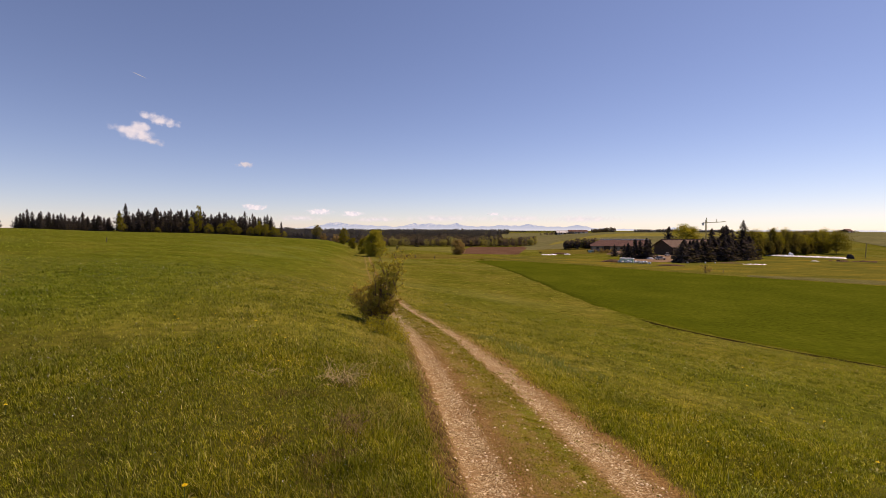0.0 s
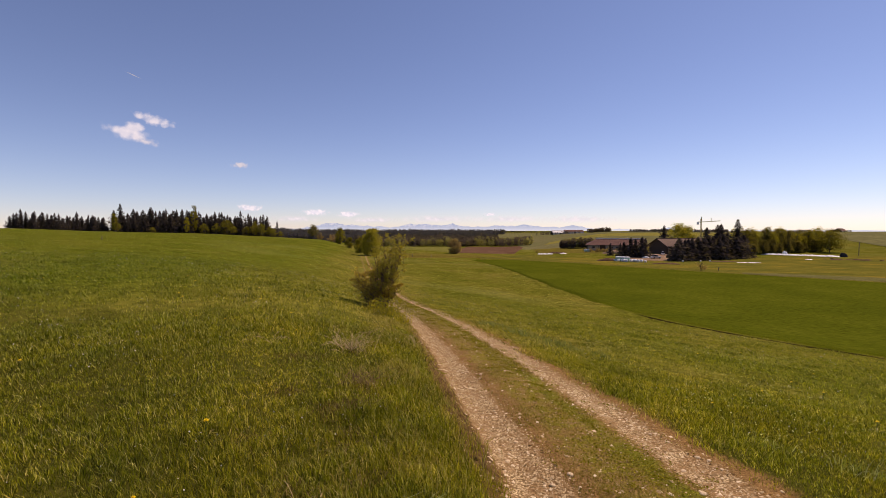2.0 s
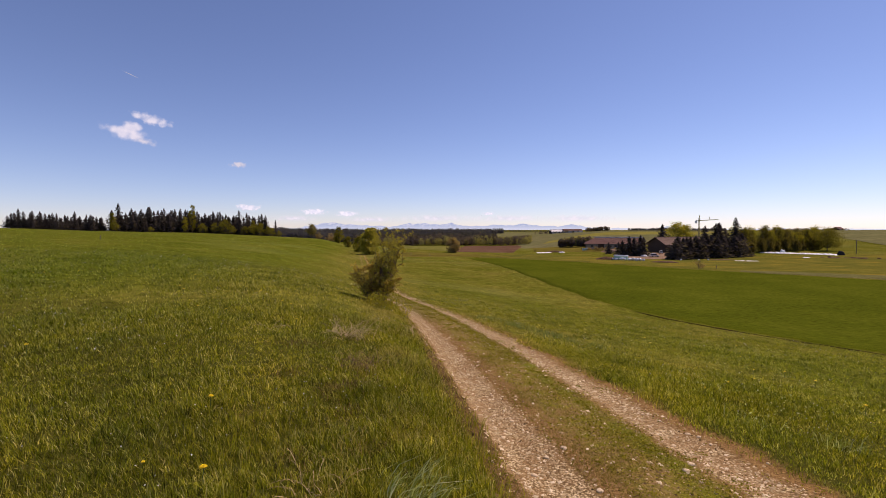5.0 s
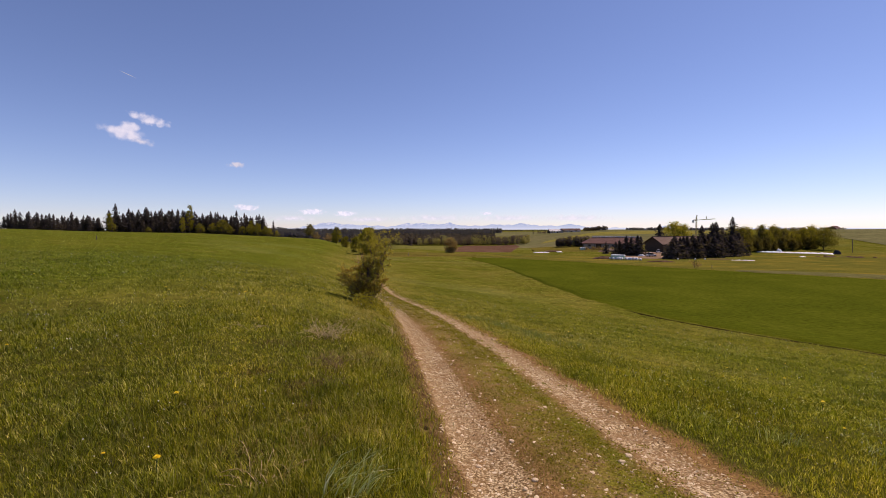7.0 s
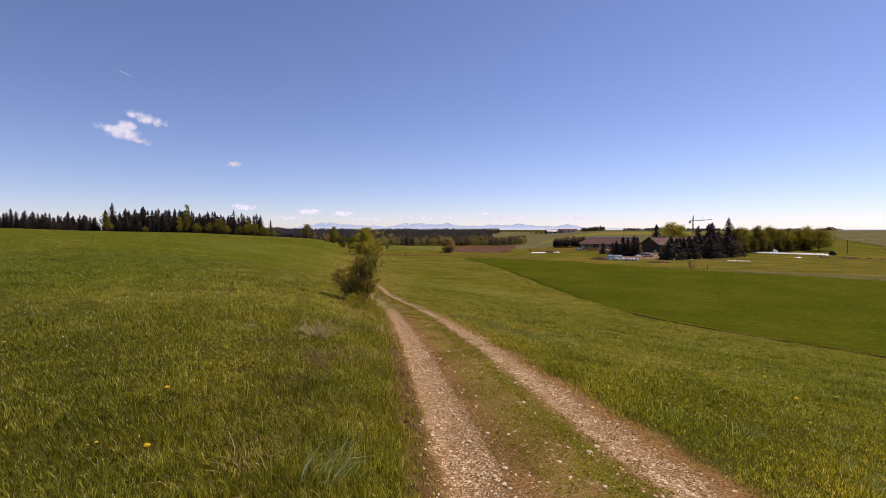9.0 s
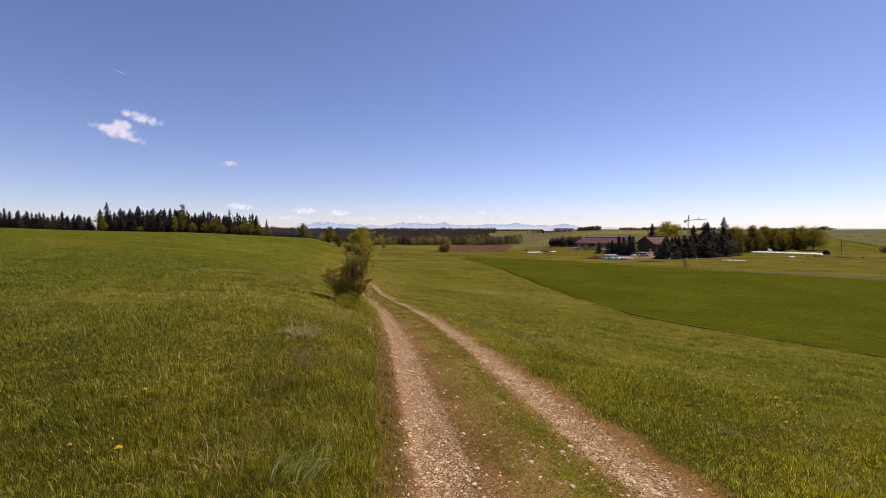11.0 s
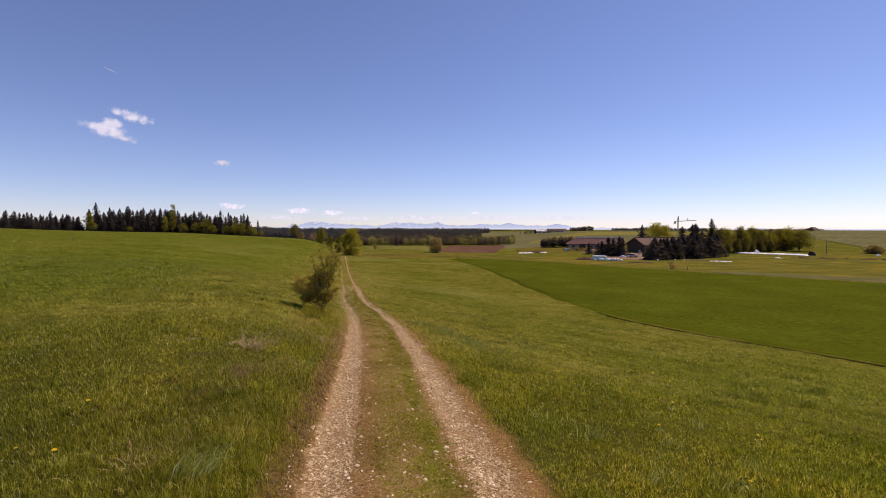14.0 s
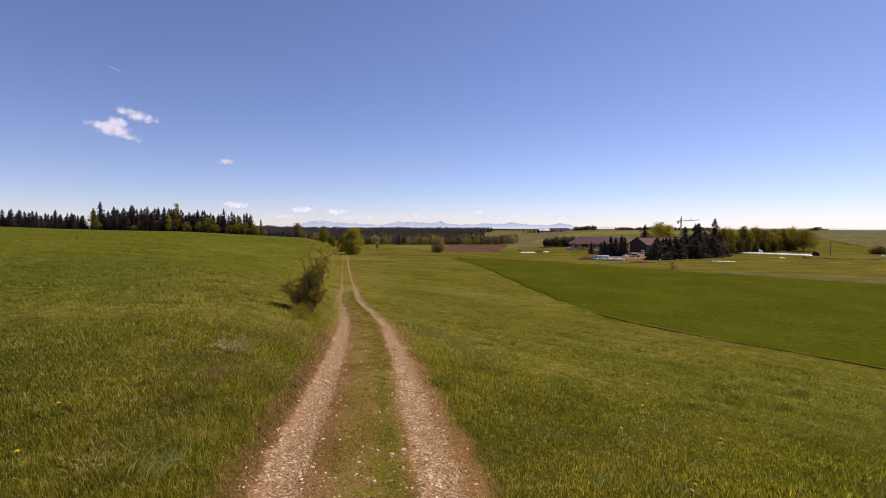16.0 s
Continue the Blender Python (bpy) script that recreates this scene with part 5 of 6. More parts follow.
# ---- grass ----
def blades(name, pts, tall, wide, lean, material, label, seed, curl=0.55, simple=False, sway=(-0.12, -0.05)):
    rng = np.random.default_rng(seed)
    k = len(pts)
    z = ground_z(pts[:, 0], pts[:, 1]) - 0.01
    base = np.column_stack([pts, z])
    a = rng.uniform(0, 6.283, k)
    side = np.column_stack([np.cos(a), np.sin(a), np.zeros(k)])
    b = rng.uniform(0, 6.283, k)
    tilt = lean * rng.uniform(0.2, 1.3, k)
    over = np.column_stack([np.cos(b) * tilt + sway[0], np.sin(b) * tilt + sway[1], np.zeros(k)])
    h = (tall * rng.uniform(0.55, 1.25, k))[:, None]
    w = (wide * rng.uniform(0.7, 1.3, k))[:, None]
    up = np.array([0, 0, 1.0])
    if simple:
        v = np.stack([base - side * w / 2, base + side * w / 2, base + up * h + over * h], 1).reshape(-1, 3)
        ob = part(name, quick_mesh(name, v, np.arange(3 * k).reshape(-1, 3)), material)
        return tagged(ob, label, "grass", kind="stuff")
    mid = base + up * h * 0.55 + over * h * 0.32
    tip = base + up * h * (1 - curl * 0.35 * tilt[:, None]) + over * h
    v = np.stack([base - side * w / 2, base + side * w / 2, mid - side * w * 0.42, mid + side * w * 0.42, tip], 1).reshape(-1, 3)
    i = np.arange(k)[:, None] * 5
    f = np.stack([i + (0, 1, 3), i + (0, 3, 2), i + (2, 3, 4)], 1).reshape(-1, 3)
    ob = part(name, quick_mesh(name, v, f), material)
    return tagged(ob, label, "grass", kind="stuff")


def scatter(count, r0, r1, power, seed, spread=70):
    """Places ahead, thinning out with distance."""
    rng = np.random.default_rng(seed)
    u = rng.uniform(0, 1, count)
    e = 2 - power
    r = (r0 ** e + u * (r1 ** e - r0 ** e)) ** (1 / e)
    a = np.radians(rng.uniform(-spread - 4, spread, count) - 3)
    return np.column_stack([1.2 + r * np.sin(a), -1.6 + r * np.cos(a)]), r


def patch_noise(x, y):
    return 0.5 + 0.22 * np.sin(0.9 * x + 1.7 * np.sin(0.6 * y)) + 0.18 * np.sin(1.3 * y - 0.7 * x + 2) + 0.12 * np.sin(3.1 * x + 2.3 * y)


rng2 = np.random.default_rng(91)
crop_line = np.array(CROP_NEAR[::-1])


def meadow_only(pts, gap=0.0):
    """Keeps what grows beside the track and short of the crop."""
    n = pts[:, 0] - track_x(pts[:, 1])
    edge = np.where(n > 0, 1.36 - 0.18 * sstep(5, 12, pts[:, 1]), 1.29 - 0.08 * sstep(5, 12, pts[:, 1])) + 0.05 * np.sin(2.3 * pts[:, 1] + n) + 0.05 * np.sin(5.9 * pts[:, 1] + 1 + 2 * n) + 0.04 * np.sin(13.7 * pts[:, 1] + 3 * n) + rng2.normal(size=len(pts)) * 0.1
    edge = edge - 0.06 * sstep(2, 12, pts[:, 1]) - 0.45 * sstep(12, 22, pts[:, 1]) * rng2.uniform(0, 1, len(pts))
    edge = np.where((pts[:, 1] > 14) & (np.abs(n) < 0.5), 0.45 * rng2.uniform(0, 1, len(pts)) + 0.5 - 0.5 * sstep(14, 24, pts[:, 1]), edge)
    free = (np.abs(n) > edge + gap) & (pts[:, 0] < np.interp(pts[:, 1], crop_line[:, 1], crop_line[:, 0]) - 0.3)
    return free, n


for name, count, r0, r1, power, h0, h1, wide, lean, simple, seed, label in (
    ("undergrowth", 250000, 2.3, 12, 1.2, 0.035, 0.06, 0.006, 0.75, True, 201, "dense low green undergrowth of the spring meadow"),
    ("meadow_grass", 150000, 2.3, 11, 1.25, 0.05, 0.078, 0.0048, 0.62, False, 202, "uneven green spring meadow grass beside the track"),
    ("middle_meadow_grass", 256000, 9.5, 60, 1.35, 0.04, 0.06, 0.0068, 0.9, True, 203, "mottled meadow grass falling away to the valley"),
    ("far_meadow_grass", 130000, 55, 240, 1.1, 0.05, 0.05, 0.0055, 1.4, True, 204, "distant meadow grass on the hill"),
):
    pts, far_r = scatter(count, r0, r1, power, seed, 52)
    free, n_ = meadow_only(pts)
    if r0 > 50:
        free &= (rng2.uniform(0, 1, len(pts)) > sstep(130, 240, far_r)) & (pts[:, 1] < 190)
    if 9 < r0 < 20:
        free &= rng2.uniform(0, 1, len(pts)) > 0.92 * sstep(22, 58, far_r)
    pts, far_r, n_ = pts[free], far_r[free], n_[free]
    tall = (h0 + h1 * patch_noise(pts[:, 0], pts[:, 1])) * (0.55 + 0.9 * patch_noise(9.1 * pts[:, 0], 8.3 * pts[:, 1])) * (1 - 0.3 * sstep(5, 13, np.minimum(far_r, 14)) * (r0 < 9)) + 0.035 * np.exp(-((n_ + 1.75) / 0.4) ** 2) * (pts[:, 1] < 14)
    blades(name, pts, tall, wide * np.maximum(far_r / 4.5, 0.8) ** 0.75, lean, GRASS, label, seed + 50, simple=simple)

ang_, rad_ = rng2.uniform(0, 6.283, 110000), 9.5 * np.sqrt(rng2.uniform(0, 1, 110000))
pts = np.column_stack([1.2 + rad_ * np.cos(ang_), -1.6 + rad_ * np.sin(ang_)])
pts = pts[(rad_ < 3.0) | (np.sin(ang_) < 0.68)]
pts = pts[meadow_only(pts)[0] & (pts[:, 1] < 4)]
blades("trackside_grass", pts, 0.05 + 0.08 * patch_noise(pts[:, 0], pts[:, 1]), 0.014, 1.0, GRASS, "green meadow grass along both sides of the track", 260, simple=True)
a_, b_ = curve(CROP_FAR, 400), curve([(0, 196), (28, 228), (52, 202), (70, 195), (95, 200), (125, 215), (160, 236), (200, 225), (260, 160)], 400)
i_ = rng2.uniform(0, 330, 56000)
w_ = rng2.uniform(0, 1, (56000, 1)) ** 1.3
along_ = lambda c: np.column_stack([np.interp(i_, np.arange(400), c[:, 0]), np.interp(i_, np.arange(400), c[:, 1])])
pts = along_(a_) * (1 - w_) + along_(b_) * w_ + rng2.normal(size=(56000, 2)) * 0.3
blades("farm_meadow_grass", pts, np.full(len(pts), 0.15), 0.09, 1.2, FARMGRASS, "rough tufted meadow grass with dandelions before the farm", 261, simple=True)

pts, far_r = scatter(60000, 2.2, 30, 1.3, 93, 50)
n_ = pts[:, 0] - track_x(pts[:, 1])
prob = np.where(np.abs(n_) < 0.5, 0.75, np.where((np.abs(n_) > 0.98) & (np.abs(n_) < 1.25), 0.7, 0.05)) * np.clip(patch_noise(3 * pts[:, 0], 2 * pts[:, 1]) * 1.6, 0, 1)
keep = (np.abs(n_) < 1.3) & (rng2.uniform(0, 1, len(pts)) < prob)
pts, far_r = pts[keep], far_r[keep]
extra = np.column_stack([rng2.uniform(-0.5, 0.58, 150000), 1.9 + 36 * rng2.uniform(0, 1, 150000) ** 2.2 - rng2.exponential(0.9, 150000)])
extra[:, 1] = np.where(rng2.uniform(0, 1, 150000) < 0.12, rng2.uniform(-7, 1.6, 150000), extra[:, 1])
extra[:, 0] += track_x(extra[:, 1])
extra = extra[rng2.uniform(0, 1, len(extra)) < np.clip(1.6 * patch_noise(3 * extra[:, 0], 2 * extra[:, 1]) - 0.35 + 0.5 * np.exp(-((extra[:, 0] - track_x(extra[:, 1]) - 0.35) / 0.12) ** 2), 0, 1)]
pts = np.concatenate([pts, extra])
blades("track_grass", pts, np.full(len(pts), 0.032), 0.005, 1.2, SHORT, "short worn yellowish grass on the crown of the track", 94, simple=True)


k = 60000
f_ = rng2.uniform(0, 1, k)
line_ = curve(CROP_NEAR, 400)
at_ = line_[(f_ * 0.45 * 399 + 0.5 * 399).astype(int)] + rng2.normal(size=(k, 2)) * 0.25
at_[:, 0] += np.abs(rng2.normal(size=k)) * 4.0 + 0.2
at_[:, 1] += np.abs(rng2.normal(size=k)) * 1.5
blades("crop_blades", at_, np.full(k, 0.11), 0.02, 0.5, CROPLEAF, "upright young cereal blades along the edge of the crop", 96, simple=True)
k = 17000
vy = 1.6 + 16 * rng2.uniform(0, 1, k) ** 1.3
vn = np.where(rng2.uniform(0, 1, k) < 0.75, -1.85 + rng2.normal(size=k) * 0.42, 1.25 + np.abs(rng2.normal(size=k)) * 0.2)
pts = np.column_stack([track_x(vy) + vn, vy])
pts = pts[(np.abs(vn) > 1.02) & (patch_noise(2.1 * pts[:, 0], 1.6 * vy + 4) > 0.42)]
blades("verge_grass", pts, np.where(pts[:, 0] > track_x(pts[:, 1]), 0.06, 0.13), 0.006, 1.1, BROWNGRASS, "withered brown grass caught in the verge of the track", 95)


def tufts(name, rows, count, h, spread, material, label, seed, lean=1.1, wide=0.006, sway=(-0.12, -0.05)):
    rng = np.random.default_rng(seed)
    p = np.repeat(np.array(rows, float), count, 0) + rng.normal(size=(len(rows) * count, 2)) * spread
    blades(name, p, np.full(len(p), h), wide, lean, material, label, seed, sway=sway)


tufts("silvery_tussocks", ((-0.12, 2.12), (0.02, 2.2), (-0.02, 2.42), (-0.2, 2.3)), 32, 0.2, 0.06, BLUEGRASS, "long silvery green tussocks bent over beside the track", 100, 0.7, 0.0085, (0.8, -0.1))
tufts("pale_tussocks", ((4.1, 3.0), (4.25, 3.15), (3.84, 4.27), (3.95, 4.4), (4.4, 3.7), (3.3, 4.8), (4.9, 4.4), (5.9, 5.6), (4.9, 3.1), (5.6, 3.8)), 34, 0.18, 0.1, BLUEGRASS, "pale coarse tussocks in the meadow", 110, 0.8, 0.0055, (0.3, -0.2))
spots_, _ = scatter(260, 11, 75, 1.0, 131, 50)
spots_ = spots_[meadow_only(spots_, 1.5)[0]]
tufts("far_coarse_herbs", spots_, 24, 0.1, 0.14, DARKHERB, "scattered dark clumps of coarse herbs over the meadow", 132, 0.8, 0.024, (0, 0))
tufts("coarse_herbs", ((8.74, 8.78), (10.08, 9.01), (12.66, 12.19), (9.2, 9.5), (13.76, 25.2), (7.3, 7.7), (11.5, 13.74), (12.24, 11.52), (9.5, 10.5), (12.0, 11.4)), 60, 0.14, 0.11, DARKHERB, "dark green clumps of coarse herbs in the meadow", 130, 0.7, 0.014, (0, 0))
tufts("blue_herbs", [(0.8 + 2.2 * i / 13 + 0.25 * math.sin(5 * i), 16.2 - 5.2 * i / 13) for i in range(14)], 70, 0.13, 0.24, BLUEHERB, "blue-green clumps of herbs at the edge of the meadow", 140, 0.7, 0.012, (0, 0))
tufts("verge_clumps", ((-0.67, 4.07), (0.2, 4.0), (0.05, 3.6), (-0.26, 3.6), (0.3, 3.3), (-0.5, 3.0), (0.42, 2.6), (-0.75, 4.9), (-0.3, 5.6), (-0.9, 6.6)), 80, 0.14, 0.13, VERGEGRASS, "tall yellowish green grass clumps in the verge of the track", 160, 0.5, 0.0055, (0.1, -0.05))

tufts("dead_mats", ((-1.12, 5.15), (-1.0, 4.9), (-0.97, 4.37), (-1.17, 4.25), (-2.22, 5.83), (-0.44, 4.46), (-0.81, 3.61), (-0.47, 3.65), (-1.51, 3.24), (-1.16, 3.97), (-1.6, 6.7), (-1.9, 6.0), (-0.4, 2.9), (-0.9, 2.6), (-1.75, 4.5)), 120, 0.085, 0.1, DEADGRASS, "matted patches of dead brown grass in the verge", 170, 1.5, 0.005, (0, 0))

ditch_line = curve([(-27, 151), (-18, 156), (-10, 163), (8, 178), (28, 193)], 70)
tufts("ditch_growth", ditch_line + rng2.normal(size=(70, 2)) * 0.4, 30, 0.3, 0.5, DEADGRASS, "rough brown growth along a shallow ditch", 171, 0.8, 0.05, (0, 0))


def dry_plant(x, y, seed, count, h, label, material=None):
    rng = np.random.default_rng(seed)
    b = Build()
    for i in range(count):
        a = rng.uniform(0, 6.283)
        foot = np.array([rng.normal() * 0.14, rng.normal() * 0.14, -0.03])
        out = h * rng.uniform(0.3, 1.9)
        mid = foot + np.array([0.5 * out * math.cos(a), 0.5 * out * math.sin(a), h * rng.uniform(0.6, 1.0)])
        end = mid + np.array([0.6 * out * math.cos(a), 0.6 * out * math.sin(a), -h * rng.uniform(-0.2, 0.6)])
        s = np.linspace(0, 1, 6)[:, None]
        line = (1 - s) ** 2 * foot + 2 * s * (1 - s) * mid * 1.1 + s ** 2 * end
        b.tube(line, np.linspace(0.003, 0.001, 6), 4)
    ob = part("dry_plant", b.mesh("dry_plant"), material or DRYSTALK)
    ob.matrix_world = pose(x, y, float(ground_z(x, y)))
    tagged(ob, label, "dry plant", kind="stuff")


dry_plant(-1.72, 6.75, 110, 60, 0.3, "tangle of bleached dead stalks in the verge")
dry_plant(-1.12, 5.15, 111, 70, 0.17, "small clump of dead brown stalks in the verge", DEADSTALK)
dry_plant(-0.97, 4.4, 117, 50, 0.11, "low dark clump of dead stalks in the verge", DEADSTALK)
dry_plant(-2.9, 6.6, 112, 12, 0.2, "few bleached dead stalks in the grass")
dry_plant(-1.0, 8.6, 113, 16, 0.22, "small clump of dead stalks in the verge")
dry_plant(-0.79, 3.6, 114, 40, 0.1, "low mat of dead brown stalks in the verge", DEADSTALK)
dry_plant(-0.72, 2.3, 115, 30, 0.12, "low mat of dead brown stalks in the verge")


# ---- flowers ----
def dandelion_parts():
    stem = Build()
    stem.tube([(0, 0, -0.02), (0.004, 0, 0.06), (0.0, 0.003, 0.11)], [0.0028, 0.0025, 0.0025], 6)
    head = Build()
    for layer, (count, reach, rise) in enumerate(((18, 0.021, 0.002), (16, 0.016, 0.008), (12, 0.01, 0.012))):
        for i in range(count):
            a = 6.283 * i / count + layer
            d, s = np.array([math.cos(a), math.sin(a), 0]), np.array([-math.sin(a), math.cos(a), 0])
            c = np.array([0, 0, 0.11])
            head.put([c, c + d * reach * 0.6 + s * 0.0028 + (0, 0, rise), c + d * reach + (0, 0, rise * 0.8), c + d * reach * 0.6 - s * 0.0028 + (0, 0, rise)], [(0, 1, 2, 3)])
    leaf = Build()
    for i in range(6):
        a = i * 1.05
        d, s = np.array([math.cos(a), math.sin(a), 0]), np.array([-math.sin(a), math.cos(a), 0])
        leaf.put([(0, 0, 0), d * 0.04 + s * 0.01 + (0, 0, 0.03), d * 0.08 + (0, 0, 0.025), d * 0.04 - s * 0.01 + (0, 0, 0.03)], [(0, 1, 2, 3)])
    return finish_mesh(stem.mesh("stem"), STEM), finish_mesh(head.mesh("flower_head"), PETAL), finish_mesh(leaf.mesh("leaf_rosette"), GRASS)


DANDELION = dandelion_parts()
flower_rng = np.random.default_rng(140)
spots_, _ = scatter(90, 6, 24, 1.0, 141, 46)
spots_ = spots_[meadow_only(spots_, 0.8)[0]]
MORE = [(float(x), float(y), float(flower_rng.uniform(0.9, 1.5))) for x, y in spots_[:44] if not (-4.5 < x < 0 and y < 7)]
for x, y, s in ((-1.9, 3.27, 1.25), (-1.31, 2.2, 1.25), (-1.78, 2.32, 0.7), (6.6, 5.3, 1.0), (3.6, 6.4, 0.9), (4.4, 7.3, 0.9), (-3.4, 8.6, 1.0), (-4.6, 7.4, 1.0), (5.4, 8.3, 0.9), (7.3, 7.6, 1.0), (-5.8, 10.2, 1.0), (5.2, 3.2, 1.0), *MORE):
    ob = thing("dandelion", (x, y, float(ground_z(x, y))), "yellow dandelion in flower in the meadow grass", "flower", "dandelions", x * 90)
    ob.scale = (s, s, s)
    part("stem", DANDELION[0], STEM, ob)
    part("flower_head", DANDELION[1], PETAL, ob)
    part("leaf_rosette", DANDELION[2], STEM, ob)

pts, far_r = scatter(6000, 3.0, 40, 1.25, 120, 60)
n_ = pts[:, 0] - track_x(pts[:, 1])
keep = (np.abs(n_) > 1.7) & (patch_noise(1.7 * pts[:, 0] + 3, 1.3 * pts[:, 1]) > 0.55)
pts, far_r = pts[keep], far_r[keep]
rng3 = np.random.default_rng(121)
drift_ = np.column_stack([np.linspace(-6.6, -3.3, 90), np.linspace(6.5, 4.3, 90)]) + rng3.normal(size=(90, 2)) * 0.35
pts, far_r = np.concatenate([pts, drift_]), np.concatenate([far_r, np.full(90, 9.0)])
daisies = Build()
daisies.leaves(np.column_stack([pts, ground_z(pts[:, 0], pts[:, 1]) + rng3.uniform(0.13, 0.22, len(pts))]), 0.008 + 0.0006 * far_r, rng3, 0.8, 1.1)
# Pale seed heads, their number and size also imitating glints on blades.
heads = np.column_stack([rng3.uniform(3.0, 18, 9000), rng3.uniform(1.5, 19, 9000)])
heads = heads[meadow_only(heads)[0]]
heads = heads[patch_noise(0.8 * heads[:, 0], 0.7 * heads[:, 1] + 2) > 0.5]
seeds = Build()
seeds.leaves(np.column_stack([heads, ground_z(heads[:, 0], heads[:, 1]) + rng3.uniform(0.12, 0.22, len(heads))]), 0.013, rng3, 0.0, 2.2)
tagged(part("seed_heads", seeds.mesh("seed_heads"), BLUEGRASS), "pale seed heads of the meadow grass, also mimicking blade glints", "grass", kind="stuff")
tagged(part("daisies", daisies.mesh("daisies"), WHITEPETAL), "scattered small white daisies in the meadow", "flowers", kind="stuff")


# ---- stones of the track ----
def stone_shape(rng):
    v = np.array([(1, 0, 0), (-1, 0, 0), (0, 1, 0), (0, -1, 0), (0, 0, 1), (0, 0, -1)], float) * rng.uniform(0.7, 1.2, (6, 1)) + rng.normal(size=(6, 3)) * 0.18
    f = np.array([(0, 2, 4), (2, 1, 4), (1, 3, 4), (3, 0, 4)])
    return v * (1, 0.8, 0.55), f


rng4 = np.random.default_rng(130)
k = 64000
yy = 1.7 + 46 * rng4.uniform(0, 1, k) ** 2.4 - rng4.exponential(0.9, k)
yy = np.where(rng4.uniform(0, 1, k) < 0.14, rng4.uniform(-7, 1.25, k), yy)
side = rng4.choice([-1, 1], k) * rut_gap(yy)
side = side + 0.06 * (side < 0) + rng4.normal(size=k) * 0.14
side = np.where(rng4.uniform(0, 1, k) < 0.22, rng4.uniform(-1.15, 1.15, k), side)
xx = track_x(yy) + side
size = np.clip(rng4.lognormal(-5.2, 0.65, k), 0.0025, 0.024) * (1 + 0.03 * np.maximum(yy, 0))
shape_v, shape_f = zip(*[stone_shape(rng4) for _ in range(24)])
shape_v, shape_f = np.array(shape_v), shape_f[0]
pick = rng4.integers(0, 24, k)
turn = rng4.uniform(0, 6.283, k)
c, s = np.cos(turn)[:, None], np.sin(turn)[:, None]
sv = shape_v[pick] * size[:, None, None]
sv = np.stack([sv[..., 0] * c - sv[..., 1] * s, sv[..., 0] * s + sv[..., 1] * c, sv[..., 2]], -1)
sv += np.stack([xx, yy, ground_z(xx, yy) + size * 0.02], -1)[:, None]
sf = (np.arange(k)[:, None, None] * 6 + shape_f[None]).reshape(-1, 3)
tagged(part("gravel", quick_mesh("gravel", sv.reshape(-1, 3), sf), GRAVEL), "loose pale limestone gravel in the wheel ruts", "gravel", kind="stuff")


k = 44000
yy = 1.7 + 34 * rng4.uniform(0, 1, k) ** 2.3 - rng4.exponential(0.9, k)
yy = np.where(rng4.uniform(0, 1, k) < 0.14, rng4.uniform(-7, 1.25, k), yy)
xx = track_x(yy) + rng4.uniform(-1.3, 1.15, k)
size = np.clip(rng4.lognormal(-5.2, 0.5, k), 0.003, 0.016) * (1 + 0.04 * np.maximum(yy, 0))
turn = rng4.uniform(0, 6.283, k)
c, s = np.cos(turn), np.sin(turn)
flat = rng4.uniform(0.3, 0.8, k)
corner = np.array([(1, 0), (0, 1), (-1, 0), (0, -1)], float)[None] * rng4.uniform(0.5, 1.2, (k, 4, 1)) * size[:, None, None]
foot = np.stack([corner[..., 0] * c[:, None] - corner[..., 1] * s[:, None], corner[..., 0] * s[:, None] + corner[..., 1] * c[:, None], np.full((k, 4), -0.002)], -1)
peak = np.column_stack([rng4.normal(size=(k, 2)) * size[:, None] * 0.25, size * flat])[:, None]
crumbs = np.concatenate([foot, peak], 1) + np.stack([xx, yy, ground_z(xx, yy)], -1)[:, None]
cf = (np.arange(k)[:, None, None] * 5 + np.array([(0, 1, 4), (1, 2, 4), (2, 3, 4), (3, 0, 4)])[None]).reshape(-1, 3)
tagged(part("soil_crumbs", quick_mesh("soil_crumbs", crumbs.reshape(-1, 3), cf), CRUMB), "loose brown soil crumbs over the bed of the track", "soil", kind="stuff")

k = 26000
yy = 1.7 + 36 * rng4.uniform(0, 1, k) ** 2.2 - rng4.exponential(0.9, k)
yy = np.where(rng4.uniform(0, 1, k) < 0.16, rng4.uniform(-7, 1.25, k), yy)
nn = np.where(rng4.uniform(0, 1, k) < 0.75, 0.16 + rng4.normal(size=k) * 0.27, np.where(rng4.uniform(0, 1, k) < 0.5, -1.1, 1.05) + rng4.normal(size=k) * 0.1)
xx = track_x(yy) + nn
lush = patch_noise(4.1 * xx, 3.3 * yy) + 0.3 * np.exp(-((nn - 0.36) / 0.14) ** 2)
some = rng4.uniform(0, 1, k) < np.clip(2.2 * lush - 0.75, 0.03, 1)
xx, yy = xx[some], yy[some]
spot = np.column_stack([0.22 + rng4.normal(size=460) * 0.3, 1.4 + 22 * rng4.uniform(0, 1, 460) ** 1.7])
spot[::6, 0] = np.where(np.arange(len(spot[::6])) % 2, -1.15, 1.3) + rng4.normal(size=len(spot[::6])) * 0.08
spot = np.repeat(spot, 26, 0) + rng4.normal(size=(460 * 26, 2)) * np.repeat(rng4.uniform(0.02, 0.085, 460), 26)[:, None]
xx, yy = np.concatenate([xx, track_x(spot[:, 1]) + spot[:, 0]]), np.concatenate([yy, spot[:, 1]])
herbs = Build()
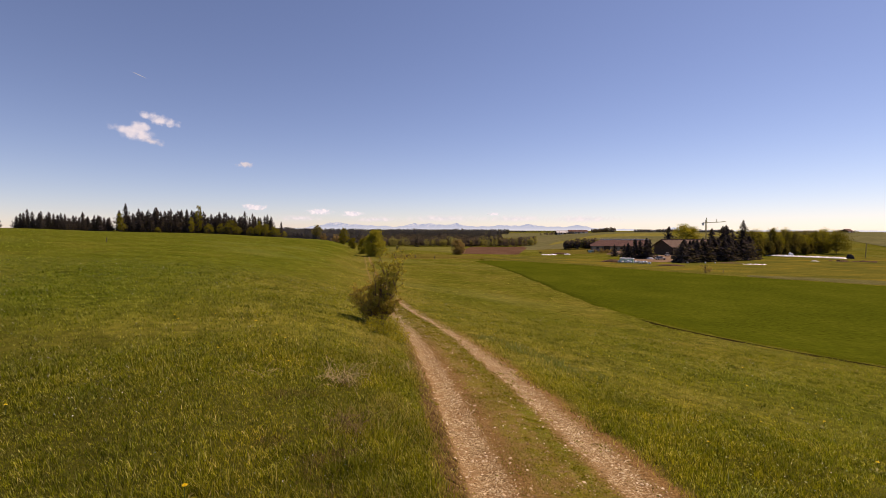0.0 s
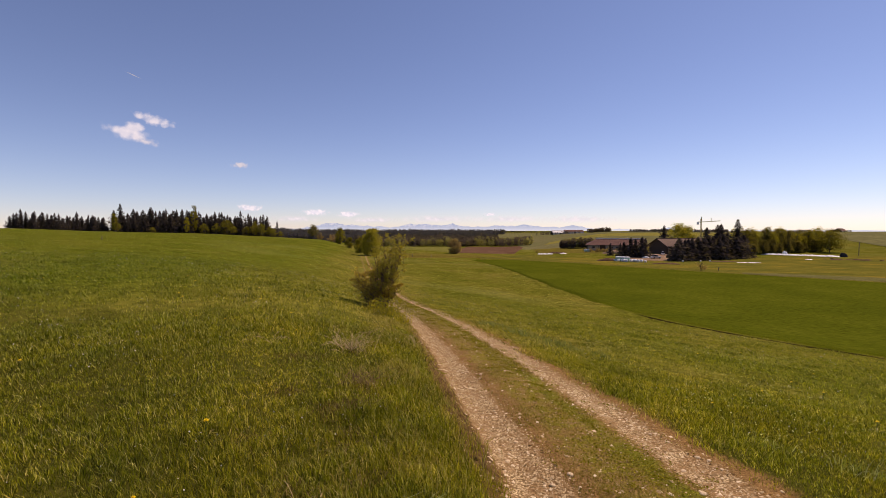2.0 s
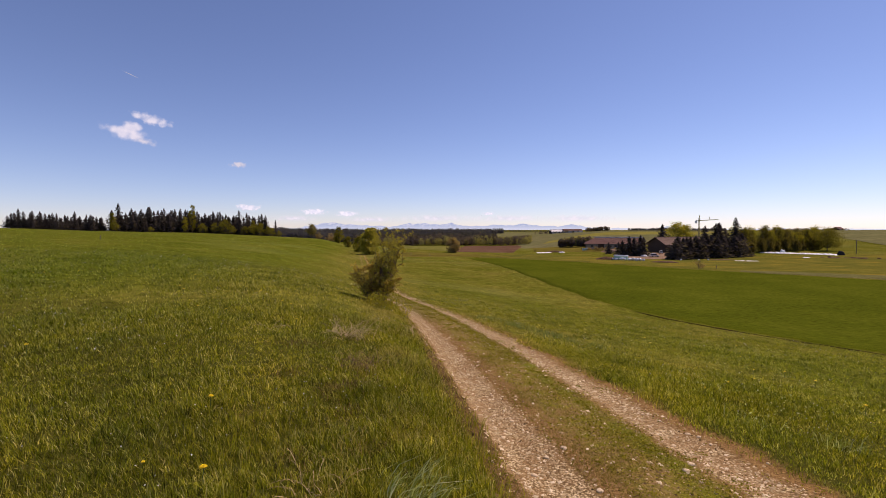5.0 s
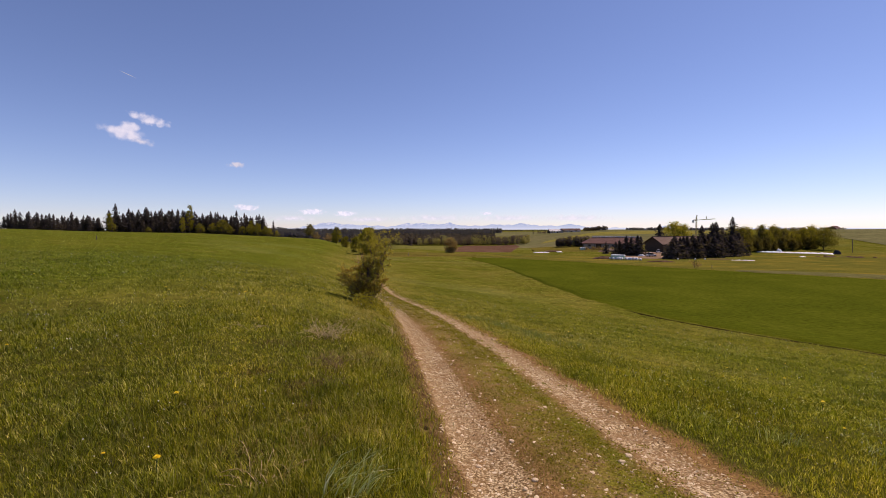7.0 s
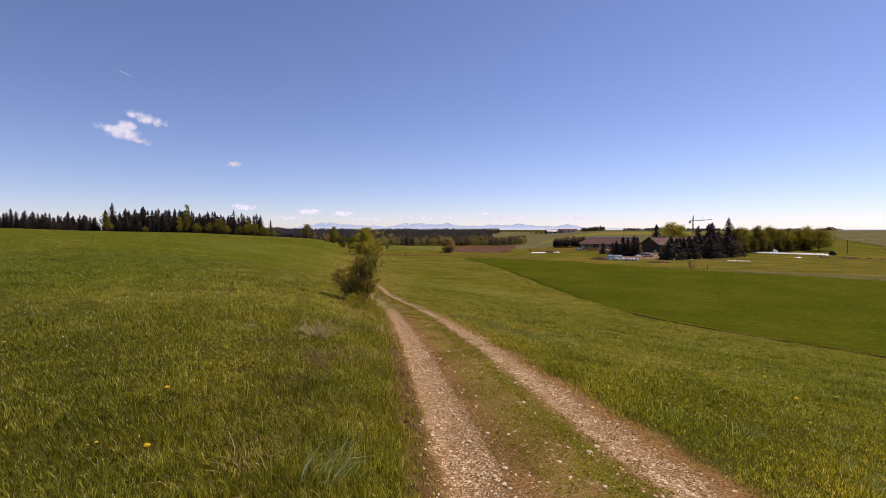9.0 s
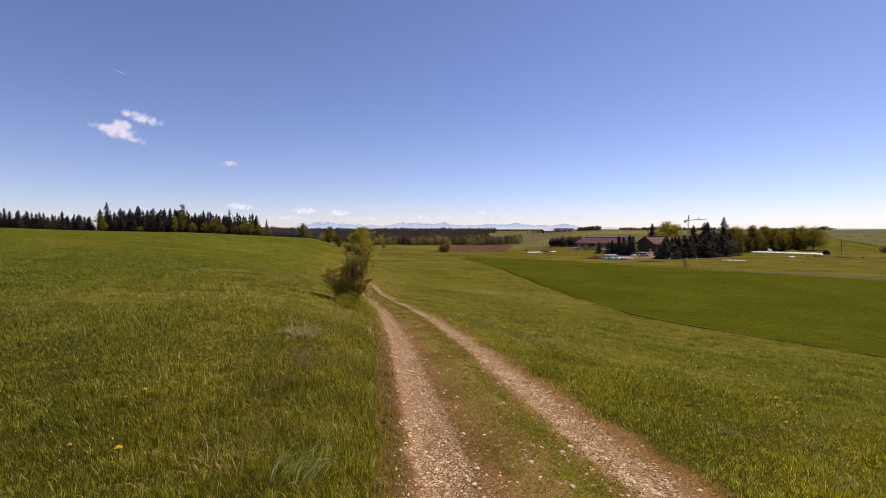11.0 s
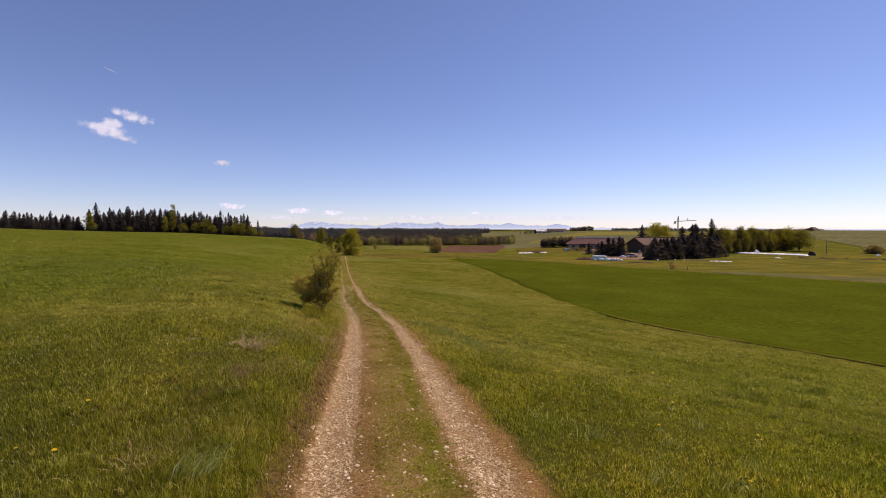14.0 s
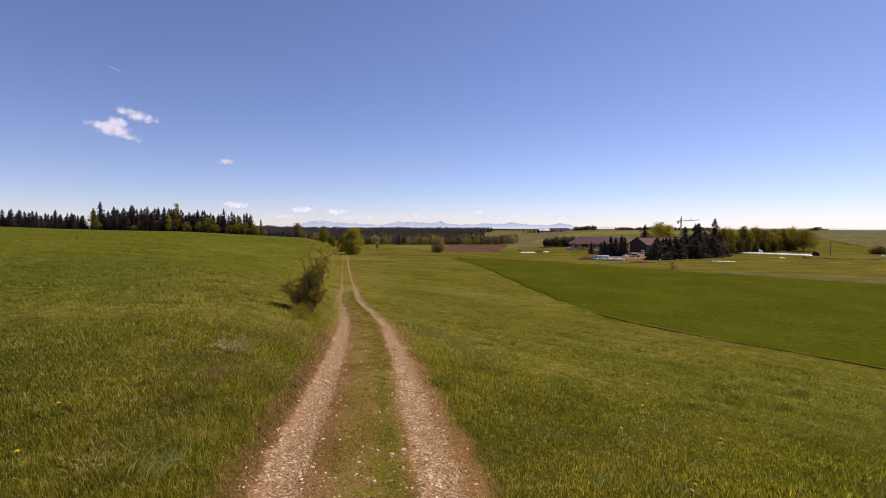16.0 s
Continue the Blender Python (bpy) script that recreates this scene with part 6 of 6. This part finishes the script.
herbs.leaves(np.column_stack([xx, yy, ground_z(xx, yy) + rng4.uniform(0.004, 0.022, len(xx))]), 0.0085 + 0.0006 * np.maximum(yy, 0), rng4, 0.75, 1.6)
tagged(part("track_herbs", herbs.mesh("track_herbs"), HERB), "low green herbs creeping over the crown of the track", "herbs", kind="stuff")


# tyre lugs pressed into the soil shoulder, with clods along the torn turf
k = 46
yy = 3.6 + 0.085 * np.arange(k) + rng4.normal(size=k) * 0.012
rows_ = []
for i in range(k):
    x0 = float(track_x(yy[i])) - 1.27 + rng4.normal() * 0.03
    reach, rise, half = rng4.uniform(0.16, 0.3), rng4.uniform(0.03, 0.055), rng4.uniform(0.016, 0.026)
    for f in np.linspace(0, 1, 5):
        px, py = x0 + reach * f, yy[i] - 0.35 * reach * f
        for dy, dz in ((-half, -0.01), (0.0, rise * math.sin(math.pi * (0.15 + 0.8 * f)) * rng4.uniform(0.6, 1.2)), (half, -0.01)):
            rows_.append((px, py + dy, float(ground_z(px, py)) + dz))
rows_ = np.array(rows_)
lug = [(3 * a + b, 3 * a + b + 3, 3 * a + b + 4, 3 * a + b + 1) for a in range(4) for b in range(2)]
faces_ = np.concatenate([np.array(lug) + 15 * i for i in range(k)])
tagged(part("tyre_lugs", quick_mesh("tyre_lugs", rows_, faces_), SOIL), "ridges of soil left by tyre lugs on the shoulder of the track", "soil", kind="stuff")
k = 900
yy = 1.8 + 10 * rng4.uniform(0, 1, k) ** 1.5
xx = track_x(yy) - 1.2 + rng4.normal(size=k) * 0.07
size = np.clip(rng4.lognormal(-4.2, 0.5, k), 0.006, 0.04)
cv = shape_v[rng4.integers(0, 24, k)] * size[:, None, None] + np.stack([xx, yy, ground_z(xx, yy)], -1)[:, None]
tagged(part("soil_clods", quick_mesh("soil_clods", cv.reshape(-1, 3), (np.arange(k)[:, None, None] * 6 + shape_f[None]).reshape(-1, 3)), SOIL), "dark soil clods along the torn edge of the turf", "soil", kind="stuff")


def cobble_mesh(seed):
    rng = np.random.default_rng(seed)
    bm = bmesh.new()
    bmesh.ops.create_icosphere(bm, subdivisions=2, radius=1.0)
    for v in bm.verts:
        v.co *= 1 + 0.18 * noise.noise(v.co * 1.3 + Vector((seed, 0, 0)))
        v.co.z *= 0.42
        v.co.y *= 0.8
    me = bpy.data.meshes.new("stone")
    bm.to_mesh(me)
    bm.free()
    return finish_mesh(me, STONE, True)


COBBLES = [cobble_mesh(i) for i in range(5)]
for i in range(170):
    y = 1.8 + 8 * rng4.uniform() ** 1.4
    x = float(track_x(y)) + rng4.choice([-1, 1]) * (0.78 + rng4.normal() * 0.22)
    r = 0.011 + 0.022 * rng4.uniform() ** 2
    ob = tagged(part("stone", COBBLES[i % 5], STONE), "pale rounded limestone lying loose in the track", "stone", "track stones")
    ob.matrix_world = pose(x, y, float(ground_z(x, y)) + r * 0.1, 0, 0, rng4.uniform(0, 360)) @ Matrix.Diagonal((r, r, r, 1))

# ---- clouds ----
for az, el, wide, tall_, seed, soft, tilt, bright in (
    (-38.4, 9.75, 5.0, 1.8, 1, 1.1, 12, 0.95), (-37.9, 10.3, 2.4, 1.7, 14, 1.1, 0, 0.95), (-36.9, 9.1, 3.6, 1.0, 15, 1.9, 14, 0.85), (-36.0, 11.3, 4.4, 1.3, 2, 1.1, 12, 0.95), (-27.8, 7.25, 2.4, 0.9, 3, 1.3, 0, 0.8),
    (-27.0, 2.5, 3.6, 0.9, 4, 1.0, 0, 1.05), (-19.6, 2.1, 4.0, 0.9, 5, 1.0, 0, 1.1), (-15.8, 1.9, 3.2, 0.9, 6, 1.0, 0, 1.1),
    (-13.0, 1.2, 9.0, 1.0, 7, 1.9, 0, 1.0), (-5.0, 1.35, 12.0, 1.2, 8, 1.9, 0, 1.0), (4.0, 1.35, 12.0, 1.1, 9, 1.9, 0, 1.0),
    (1.6, 1.95, 2.0, 0.5, 12, 1.0, 0, 1.1), (12.0, 1.3, 12.0, 1.1, 10, 1.9, 0, 1.0), (-22.0, 1.3, 8.0, 0.9, 13, 1.9, 0, 1.0),
):
    cloud(az, el, wide, tall_, seed, soft, tilt=tilt, bright=bright, grain=1.0 if wide < 6 else 0.75)
cloud(-37.8, 15.4, 1.7, 0.1, 11, 1.0, "contrail", "short thin white vapour trail high in the sky", 20, 0.6)
